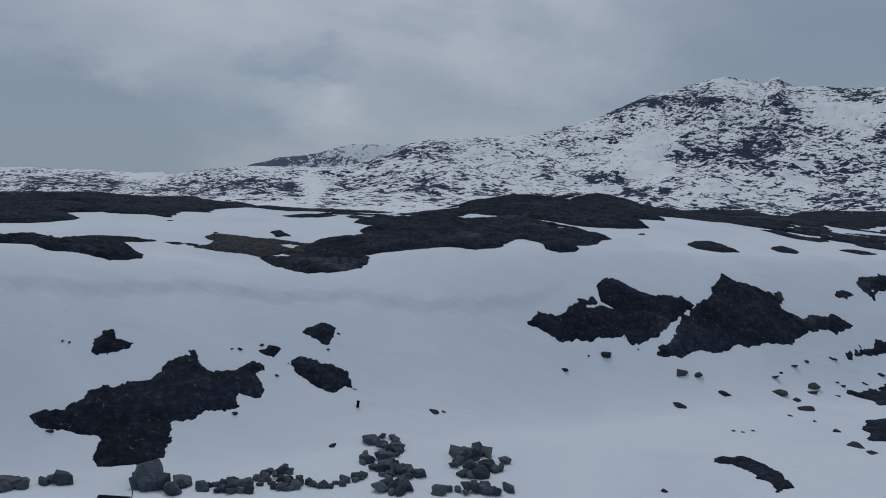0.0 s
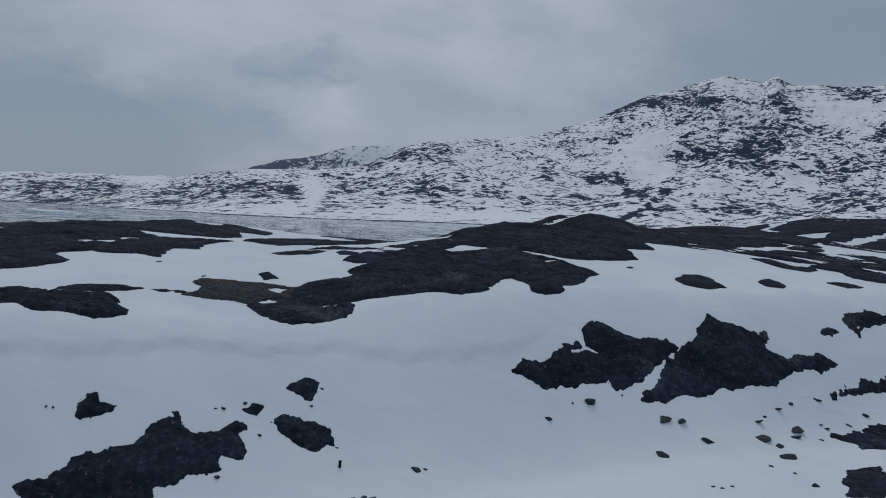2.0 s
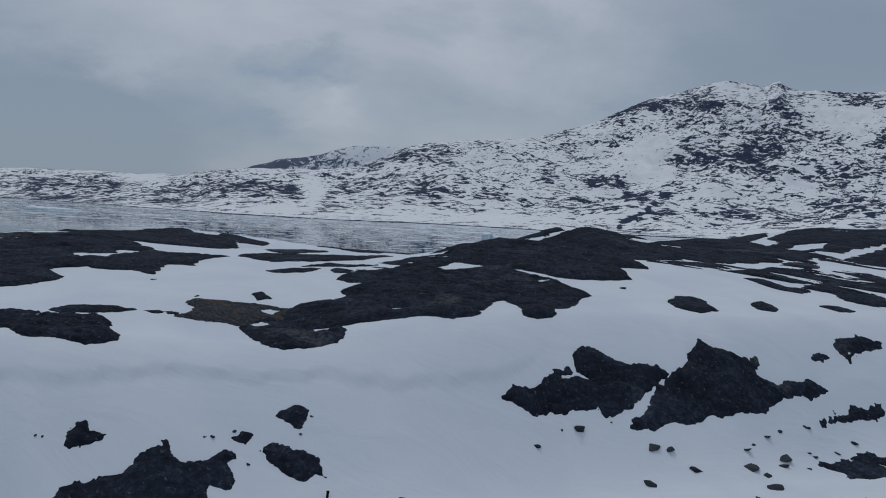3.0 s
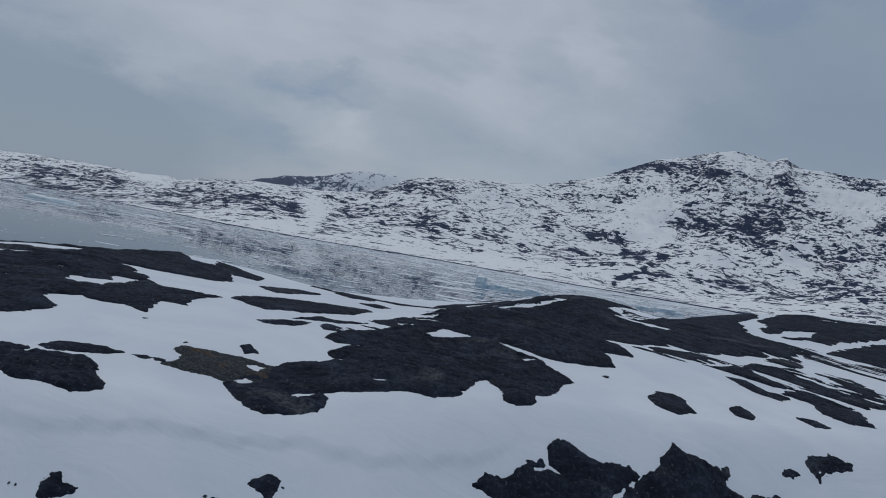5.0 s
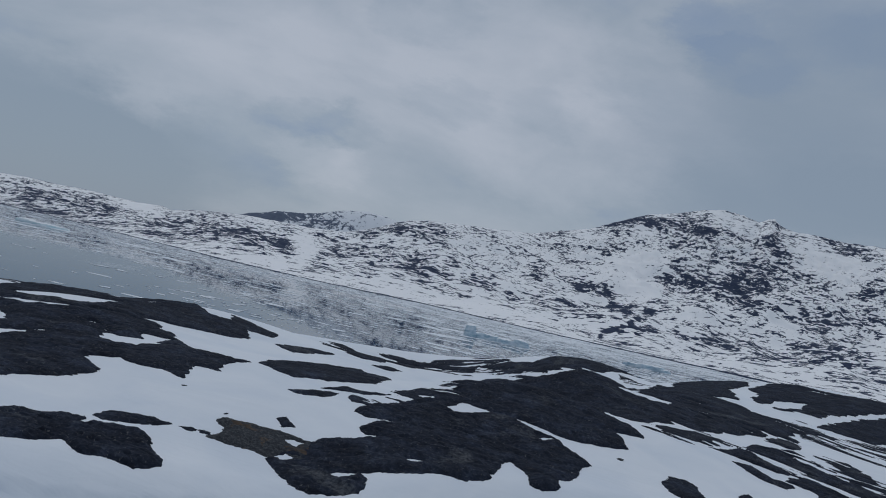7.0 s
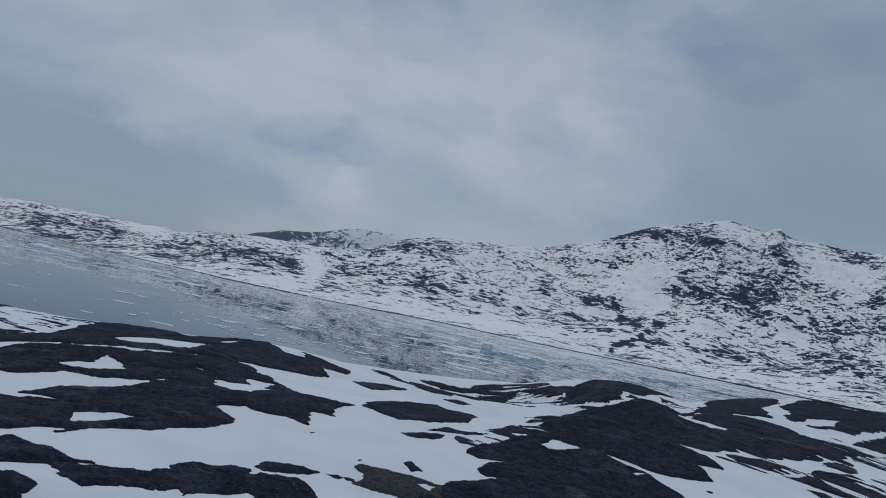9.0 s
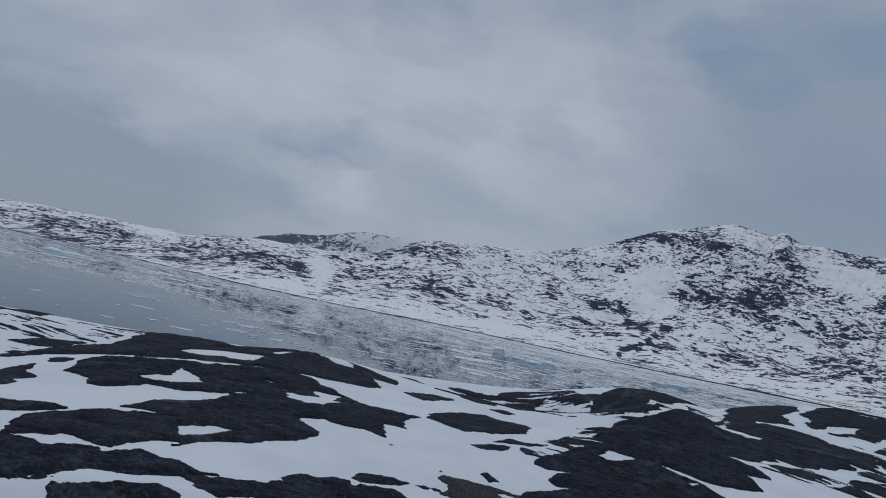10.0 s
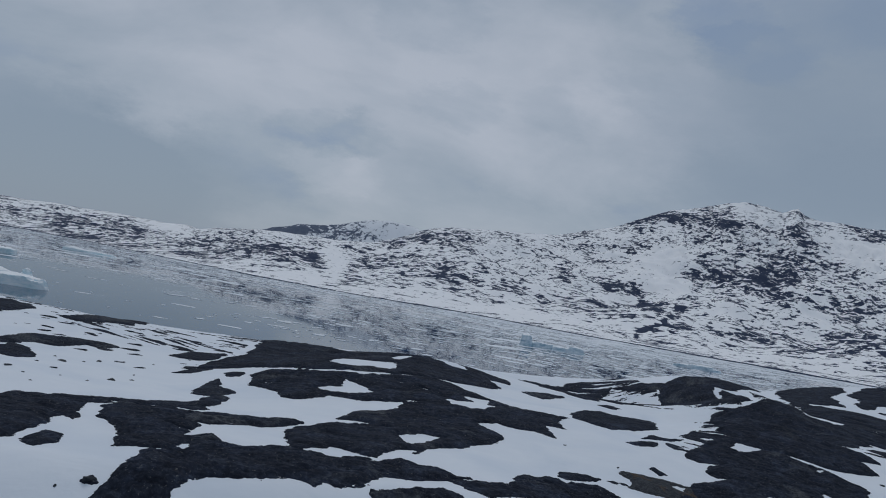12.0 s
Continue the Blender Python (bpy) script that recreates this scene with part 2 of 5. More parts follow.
def boulder_rock(name, shade):
    m = Nodes(name)
    fine = m.noise(7.0, 7.0, 0.7)
    info = m.n.new("ShaderNodeObjectInfo")
    tone = m.ramp(info.outputs["Random"], (0.0, (0.042, 0.049, 0.060)), (0.5, (0.075, 0.086, 0.100)), (0.85, (0.11, 0.118, 0.128)), (1.0, (0.15, 0.142, 0.132)))
    tone = m.mix(1.0, tone, (0.92 * shade, shade, 1.1 * shade), "MULTIPLY")
    col = m.mix(1.0, tone, m.ramp(fine, (0.3, (0.55, 0.55, 0.56)), (0.7, (1.35, 1.33, 1.3))), "MULTIPLY")
    m.bump(fine, 0.7, 0.06)
    return m.done(col, 0.85, 0.25)


def plain(name, color, rough=0.6):
    m = Nodes(name)
    col = m.mix(1.0, color, m.ramp(m.noise(6.0, 5.0, 0.6), (0.3, 0.7), (0.7, 1.2)), "MULTIPLY")
    m.bump(m.noise(20.0, 3.0), 0.2, 0.01)
    return m.done(col, rough, 0.12)


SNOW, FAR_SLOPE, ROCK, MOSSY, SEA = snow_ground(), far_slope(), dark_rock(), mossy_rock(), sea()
ICE, BLUE_ICE, STONE, DARK = ice(), blue_ice(), boulder_rock("grey_boulder_stone", 1.0), plain("black_paint", (0.006, 0.008, 0.012), 0.95)
DARK_STONE, DRIFT = boulder_rock("dark_wet_stone", 0.42), plain("snowy_drift_ice", (0.78, 0.82, 0.86), 0.7)


def mesh_object(name, bm, material, parent=None):
    data = bpy.data.meshes.new(name)
    bm.to_mesh(data)
    bm.free()
    data.materials.append(material)
    ob = new(name, data)
    ob.parent = parent
    return ob


def part(name, bm, material, parent, label=""):
    return tagged(mesh_object(name, bm, material, parent), label)


# ---- the land ----
def ease(t):
    t = np.clip(t, 0.0, 1.0)
    return t * t * (3 - 2 * t)


def lattice(x, y, seed):
    v = np.sin(x * 127.1 + y * 311.7 + seed * 74.7) * 43758.5453
    return v - np.floor(v)


def value_noise(x, y, seed):
    xi, yi = np.floor(x), np.floor(y)
    u, v = ease(x - xi), ease(y - yi)
    a, b = lattice(xi, yi, seed), lattice(xi + 1, yi, seed)
    c, d = lattice(xi, yi + 1, seed), lattice(xi + 1, yi + 1, seed)
    return (a + (b - a) * u) * (1 - v) + (c + (d - c) * u) * v


def fractal(x, y, size, seed, octaves=4, gain=0.55):
    """Cloudy noise of about -1 to 1."""
    total, weight = 0.0, 0.0
    for k in range(octaves):
        total = total + (value_noise(x / size * 2 ** k, y / size * 2 ** k, seed + 7 * k) * 2 - 1) * gain ** k
        weight += gain ** k
    return total / weight * 1.5


# low swells and dips of the near fell: x, y, reach, height
SWELLS = [
    (-41, 171, 34, -4.37),
    (-10, 50, 8, -1.66),
    (20, 86, 22, 5.83),
    (-27, 76, 29, 4.19),
    (-163, 226, 60, 8.15),
    (26, 301, 47, -8.89),
    (142, 277, 54, 9.11),
    (-101, 157, 30, -3.05),
    (20, 76, 24, -3.90),
    (12, 46, 16, 1.52),
    (8, 47, 10, -1.94),
    (9, 101, 16, -4.57),
    (119, 198, 64, -4.03),
    (-9, 160, 30, -12.44),
    (-21, 55, 19, -2.13),
    (41, 153, 35, 5.96),
    (8, 93, 11, 4.01),
    (-40, 120, 16, 2.54),
    (38, 203, 22, 3.47),
    (-50, 96, 31, -8.88),
    (20, 120, 12, 3.97),
    (22, 164, 23, -10.34),
    (-1, 196, 24, -9.16),
    (-25, 148, 35, 6.50),
    (-51, 96, 21, 9.20),
]


def rumple(x, y, size, seed):
    """Soft unevenness of about +-1 from a few crossing waves."""
    a = np.sin(x / size + seed) * np.cos(y / size * 1.13 + seed * 2.1)
    b = np.sin((x * 0.62 + y * 0.78) / size * 1.9 + seed * 3.3) * np.cos((x * 0.81 - y * 0.59) / size * 1.7 + seed)
    c = np.sin((x * 0.35 - y * 0.94) / size * 3.7 + seed * 0.7) * np.cos((x * 0.9 + y * 0.43) / size * 3.3 - seed)
    return 0.55 * a + 0.3 * b + 0.15 * c


LIP_X = [-40, -22.4, -20.1, -17.8, -15.2, -10.0, -4.8, -1.4, 2.6, 4.9, 7.0, 12]
LIP_Y = [32, 39.2, 40.4, 41.8, 43.4, 45.8, 47.3, 47.8, 49.5, 51.3, 52.6, 58]


def near_height(x, y):
    """The fell under the aircraft: a low flat, a snow bank up to a bench, a crest, and the fall to the fjord."""
    foot = np.interp(x, [-90, -57, -30, -17, 0, 10, 22, 32, 50, 120], [10, 14, 24, 31, 37.5, 44, 48, 52, 54, 60])
    top = np.interp(x, [-90, -57, -30, -17, 0, 10, 22, 32, 50, 120], [26, 30, 40, 47, 55, 60, 63, 67, 70, 80])
    h = 16.2 + 9.3 * ease((y - foot) / (top - foot))
    edge = 0.62 * np.interp(x, [-300, -130, -50, 40, 110, 200], [150, 185, 215, 330, 360, 420])
    beach = np.interp(x, [-300, -130, -50, 40, 110, 200], [230, 285, 370, 400, 470, 520])
    h = h + (-3 - h) * ease((y - edge) / (beach - edge))
    for cx, cy, reach, up in SWELLS:
        h = h + up * np.exp(-((x - cx) ** 2 + (y - cy) ** 2) / reach ** 2)
    # a wind lip runs along the snow bank
    lip = np.interp(x, LIP_X, LIP_Y) + 0.15 * np.sin(x * 0.8) + 0.1 * np.sin(x * 2.1)
    fade = ease((x + 36) / 12) * ease((10 - x) / 5)
    h = h + fade * 0.30 * (ease((y - lip) / 0.4 + 0.5) - ease((y - lip + 1.0) / 7))
    return h + 0.12 * rumple(x, y, 4.0, 1.0)


AZ = [-180, -60, -30, -23, -16, -8, 0, 8, 17, 25, 30, 60, 180]
SHORE = [4600, 4300, 3250, 2260, 1700, 1500, 1500, 1350, 1330, 1340, 1350, 1400, 1500]
RIDGE_AZ = [-60, -29.8, -28.2, -26.6, -24.9, -23.1, -21.4, -19.9, -19.1, -18.0, -15.8, -13.8, -11.8, -9.4, -7.0, -5.8, -4.5, -3.7, -2.5, -1.3, 0.4, 2.5, 4.5, 6.6, 7.8, 9.0, 10.6, 11.8, 13.3, 14.4, 16.0, 17.1, 18.0, 19.3, 20.8, 21.9, 22.8, 23.3, 24.3, 25.7, 27.0, 29.2, 60]
RIDGE_EL = [1.2, 1.31, 1.43, 1.4, 1.48, 1.44, 1.41, 1.55, 1.39, 1.71, 2.05, 2.25, 2.29, 2.39, 2.6, 3.02, 3.56, 4.0, 4.45, 4.7, 4.88, 5.06, 5.2, 5.4, 5.75, 6.1, 6.56, 7.08, 7.84, 8.26, 8.64, 8.93, 9.22, 9.5, 9.31, 9.05, 9.43, 9.01, 8.72, 8.74, 8.55, 8.56, 8.0]
FAR_AZ = [-17.0, -15.0, -13.8, -11.9, -9.9, -8.2, -7.0, -5.6, -3.7, -1.2, 3.0]
FAR_EL = [1.0, 1.95, 2.45, 2.98, 3.31, 3.78, 4.16, 4.38, 4.2, 3.34, 2.0]


def far_height(x, y):
    """Hills and the mountain over the fjord, by bearing and distance from the landing place."""
    bearing = np.degrees(np.arctan2(x, y))
    r = np.hypot(x, y)
    shore = np.interp(bearing, AZ, SHORE) + 25 * rumple(x, y, 90.0, 2.0)
    ridge = np.interp(bearing, [-60, -30, -23, -18, -14, -7, 0, 8, 17, 25, 30, 60], [4700, 4250, 3900, 3300, 2900, 3000, 3000, 3500, 3900, 4050, 4150, 4200])
    high = 32 + ridge * np.tan(np.radians(np.interp(bearing, RIDGE_AZ, RIDGE_EL)))
    s = (r - shore) / (ridge - shore)
    power = np.interp(bearing, [-30, -10, 0, 12, 30], [1.2, 1.35, 1.5, 2.0, 1.9])
    rising = np.clip(s, 0, 1)
    h = high * rising ** power
    h = h + (0.30 * high) * rising * (1 - rising) * rumple(x, y, 130.0, 4.0)
    # crags and gullies, coarser and higher up the mountain
    crag = np.abs(fractal(x, y, 150.0, 61, 5, 0.6))
    ledge = fractal(x * 0.8 + y * 0.35, y * 0.5 - x * 0.2, 34.0, 67, 4, 0.6)
    h = h + np.clip(s * 3, 0, 1) * np.clip((1 - s) * 6, 0.2, 1) * (4.0 * rumple(x, y, 33.0, 5.0) + (3.0 + 0.05 * h) * ledge - np.clip(1.15 - s, 0, 1) * 0.10 * h * (crag - 0.35))
    return np.where(s > 0, np.where(s > 1, high * np.clip(1 - 0.5 * (s - 1), 0.3, 1), h) + 1.0, -6.0)


def land_height(x, y):
    x, y = np.asarray(x, float), np.asarray(y, float)
    r = np.hypot(x, y)
    near = near_height(x, np.where(y > 120, y, np.minimum(y, 120)))
    near = np.where(r > 560, -6.0 + 24 * ease((-y - 50) / 300), near)
    if not (r > 1000).any():
        return near
    return np.where(r > 1000, np.where(y > -200, far_height(x, y), 20.0), near)


def grid_mesh(name, xs, ys, zs, keep=None):
    rows, cols = xs.shape
    index = np.arange(rows * cols).reshape(rows, cols)
    quads = np.stack([index[:-1, :-1], index[:-1, 1:], index[1:, 1:], index[1:, :-1]], -1).reshape(-1, 4)
    verts = np.stack([xs, ys, zs], -1).reshape(-1, 3)
    if keep is not None:
        k = keep.reshape(-1)
        quads = quads[k[quads].any(1)]
        used = np.unique(quads)
        remap = np.zeros(len(verts), int)
        remap[used] = np.arange(len(used))
        verts, quads = verts[used], remap[quads]
    data = bpy.data.meshes.new(name)
    data.vertices.add(len(verts))
    data.vertices.foreach_set("co", verts.astype(np.float32).ravel())
    data.loops.add(quads.size)
    data.loops.foreach_set("vertex_index", quads.astype(np.int32).ravel())
    data.polygons.add(len(quads))
    data.polygons.foreach_set("loop_start", np.arange(0, quads.size, 4, dtype=np.int32))
    data.update(calc_edges=True)
    data.polygons.foreach_set("use_smooth", np.ones(len(quads), bool))
    return data, verts


# where the far slopes are barest or whitest: bearing, height angle, reach across and up, how much
BARE_LEVEL = 0.038
CLUMPS = []
CLUMPS += [(-27.9, 0.49, 4.40, 1.10, 0.030), (-28.5, 0.28, 1.30, 0.37, 0.042), (-26.9, 0.53, 1.34, 0.44, 0.036), (-23.7, 0.66, 1.41, 0.68, 0.060), (-27.1, -0.48, 1.00, 0.15, 0.090), (-25.6, -0.43, 0.86, 0.15, 0.072), (-19.9, 0.61, 1.86, 0.55, 0.054), (-18.0, 0.29, 2.29, 0.55, 0.048), (-15.4, 0.98, 2.35, 0.64, 0.054), (-12.6, 0.88, 1.60, 0.57, 0.048), (-11.2, 0.73, 1.01, 0.49, 0.102), (-19.5, -0.35, 1.87, 0.20, 0.060), (-21.2, 1.15, 1.46, 0.39, -0.096), (-9.8, 1.19, 1.01, 1.02, -0.096), (-26.6, 1.21, 2.73, 0.22, -0.040), (-4.1, 1.18, 2.49, 0.58, 0.036), (-1.2, 1.28, 1.67, 0.62, 0.042), (-3.7, 3.05, 1.66, 0.90, 0.036)]
CLUMPS += [(-0.8, 3.77, 1.45, 1.03, 0.072), (-2.9, 3.82, 0.83, 0.49, 0.048), (-9.0, -0.63, 9.10, 0.45, -0.056), (3.4, 1.01, 1.86, 0.33, 0.060), (11.2, 2.25, 1.12, 0.37, 0.120), (8.8, 0.55, 2.42, 0.41, 0.030), (11.6, 0.64, 1.00, 0.33, 0.066), (7.5, 2.16, 0.82, 0.25, 0.048), (13.2, 1.49, 0.39, 0.48, 0.132), (14.1, 1.31, 0.47, 0.40, 0.120), (15.9, 1.56, 0.54, 0.40, 0.084), (15.6, 0.55, 0.96, 0.28, 0.066), (15.6, 7.87, 2.65, 0.54, 0.090), (18.6, 7.92, 1.47, 0.53, 0.072), (13.4, 6.10, 1.36, 0.79, 0.048), (12.1, 7.28, 1.18, 0.39, 0.036), (18.8, 4.18, 2.38, 1.36, 0.066), (21.7, 4.77, 1.59, 1.52, 0.072)]
CLUMPS += [(23.8, 5.71, 1.37, 0.93, 0.060), (22.5, 3.25, 1.05, 0.57, 0.066), (25.8, 5.68, 1.98, 0.66, 0.048), (27.3, 3.66, 1.61, 0.73, 0.054), (28.8, 5.10, 1.26, 1.07, 0.048), (17.5, 5.14, 0.94, 0.78, 0.036), (21.3, 6.48, 3.16, 0.57, 0.030), (22.9, 8.32, 0.49, 0.52, 0.072), (24.0, 8.11, 1.03, 0.37, 0.036), (27.7, 8.17, 1.44, 0.57, 0.084), (24.4, 7.18, 2.02, 0.29, 0.054), (14.2, 4.32, 1.36, 1.78, -0.112), (26.4, 6.95, 1.95, 0.91, -0.104), (21.1, 8.93, 1.42, 0.45, -0.040), (15.3, 2.75, 1.91, 0.60, -0.064), (6.6, 4.18, 4.05, 1.02, -0.024), (3.9, -0.64, 6.16, 0.50, -0.064), (24.0, 1.37, 6.56, 0.95, 0.027)]
CLUMPS += [(25.8, 0.29, 4.84, 0.67, 0.027), (18.6, 0.05, 2.94, 0.59, 0.027), (12.8, -0.79, 0.16, 0.20, 0.260), (13.1, -0.46, 0.24, 0.12, 0.260), (13.6, -0.15, 0.31, 0.12, 0.260), (14.2, 0.19, 0.31, 0.12, 0.260), (14.7, 0.61, 0.23, 0.16, 0.260), (15.1, 0.98, 0.23, 0.16, 0.260)]


def build_ground():
    turn = np.radians(np.concatenate([np.arange(-180, -62, 3.0), np.arange(-62, 48, 0.13), np.arange(48, 180.1, 3.0)]))
    turn[-1] = math.pi
    dist = np.concatenate([[0.001, 1.0], np.unique(np.concatenate([np.geomspace(4.0, 1250, 340), np.arange(1250, 1560, 7.0), np.arange(1560, 4300, 13.0), np.geomspace(4300, 5200, 12), np.arange(45, 95, 0.4)]))])
    cx, cy = -14.0, -16.0
    tt, dd = np.meshgrid(turn, dist)
    xs, ys = cx + dd * np.sin(tt), cy + dd * np.cos(tt)
    data, verts = grid_mesh("ground", xs, ys, land_height(xs, ys))
    bearing = np.degrees(np.arctan2(verts[:, 0], verts[:, 1]))
    r = np.hypot(verts[:, 0], verts[:, 1])
    up = verts[:, 2]
    rise = np.degrees(np.arctan2(up - 32, r))
    bare = np.full(len(r), BARE_LEVEL)
    for at, el, wide, tall, more in CLUMPS:
        bare = bare + more * np.exp(-(((bearing - at) / wide) ** 2 + ((rise - el) / tall) ** 2) ** 1.3)
    shore = np.interp(bearing, AZ, SHORE) + 25 * rumple(verts[:, 0], verts[:, 1], 90.0, 2.0)
    bare = bare + 0.4 * ease((16 - (r - shore)) / 8)
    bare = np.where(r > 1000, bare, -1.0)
    # the second layer marks the far side, whose snow colour holds painted sun
    for name, values in (("bare", bare), ("far_sun", np.where(r > 1000, 1.0, 0.0))):
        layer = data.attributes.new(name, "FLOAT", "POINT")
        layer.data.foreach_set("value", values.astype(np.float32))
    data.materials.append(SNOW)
    return tagged(new("ground", data), "snow-covered rocky fell and far hillsides round a fjord", "ground", kind="structure")


build_ground()


def build_far_mountain():
    """A higher range behind the hills, steep and streaked with snow."""
    tt, dd = np.meshgrid(np.radians(np.arange(-16.5, 3, 0.06)), np.arange(4250, 4840, 12.0))
    xs, ys = dd * np.sin(tt), dd * np.cos(tt)
    top = 32 + 4600 * np.tan(np.radians(np.interp(np.degrees(tt), FAR_AZ, FAR_EL)))
    fall = np.abs(dd - 4600) / 420
    zs = top * (1 - 0.8 * ease(fall)) + 16 * ease(fall * 4) * fractal(xs * 0.9, ys * 0.4, 120.0, 71, 5, 0.6) + 5 * fractal(xs, ys, 60.0, 73, 4)
    data, _ = grid_mesh("far_mountain", xs, ys, zs)
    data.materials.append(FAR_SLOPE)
    return tagged(new("far_mountain", data), "distant mountain tinted blue-grey with painted haze, streaked with snow under low cloud", "mountain", kind="structure")


build_far_mountain()


def build_water():
    turn = np.radians(np.arange(0, 361, 4.0))
    dist = np.array([5.0, 200, 600, 1500, 3000, 4990])
    tt, dd = np.meshgrid(turn, dist)
    data, _ = grid_mesh("water", dd * np.sin(tt), dd * np.cos(tt), 0 * dd)
    data.materials.append(SEA)
    return tagged(new("water", data), "calm grey fjord water with drifting ice", "water", kind="structure")


build_water()


# ---- bare rock ----
def lobe(x, y, cx, cy, a, b, turn, power=2.0):
    """How far inside one lobe a place lies, in metres."""
    c, s = math.cos(radians(turn)), math.sin(radians(turn))
    u, v = ((x - cx) * c + (y - cy) * s) / a, (-(x - cx) * s + (y - cy) * c) / b
    q = np.hypot(u, v) if power == 2.0 else (np.abs(u) ** power + np.abs(v) ** power) ** (1 / power)
    return (1 - q) * b * np.minimum(1.0, 0.5 + 0.5 * a / b * 0.6)


def within(x, y, corners):
    """How far inside an outline a place lies, in metres; below zero outside."""
    near_sq, odd = np.full(x.shape, 1e9), np.zeros(x.shape, bool)
    for (ax, ay), (bx, by) in zip(corners, corners[1:] + corners[:1]):
        ex, ey = bx - ax, by - ay
        k = np.clip(((x - ax) * ex + (y - ay) * ey) / (ex * ex + ey * ey + 1e-9), 0, 1)
        near_sq = np.minimum(near_sq, (x - ax - k * ex) ** 2 + (y - ay - k * ey) ** 2)
        if ay != by:
            odd ^= ((ay > y) != (by > y)) & (x < ex * (y - ay) / ey + ax)
    return np.where(odd, 1.0, -1.0) * np.sqrt(near_sq)


def pieces(cells):
    """Numbers the cells that hang together, and gives the numbers by size, the largest first."""
    rows, cols = cells.shape
    tag = np.where(cells, 0, -1).ravel().tolist()
    sizes = []
    for first in np.flatnonzero(cells).tolist():
        if tag[first] != 0:
            continue
        mark = len(sizes) + 1
        tag[first], stack, size = mark, [first], 0
        while stack:
            i = stack.pop()
            size += 1
            for j in (i - cols - 1, i - cols, i - cols + 1, i - 1, i + 1, i + cols - 1, i + cols, i + cols + 1):
                if 0 <= j < rows * cols and tag[j] == 0:
                    tag[j] = mark
                    stack.append(j)
        sizes.append(size)
    return np.array(tag), sorted(((n, k + 1) for k, n in enumerate(sizes)), reverse=True)


def quad_mesh(name, verts, quads):
    used = np.unique(quads)
    remap = np.zeros(len(verts), int)
    remap[used] = np.arange(len(used))
    verts, quads = verts[used], remap[quads]
    data = bpy.data.meshes.new(name)
    data.vertices.add(len(verts))
    data.vertices.foreach_set("co", verts.astype(np.float32).ravel())
    data.loops.add(quads.size)
    data.loops.foreach_set("vertex_index", quads.astype(np.int32).ravel())
    data.polygons.add(len(quads))
    data.polygons.foreach_set("loop_start", np.arange(0, quads.size, 4, dtype=np.int32))
    data.update(calc_edges=True)
    data.polygons.foreach_set("use_smooth", np.ones(len(quads), bool))
    return data


outcrops = []


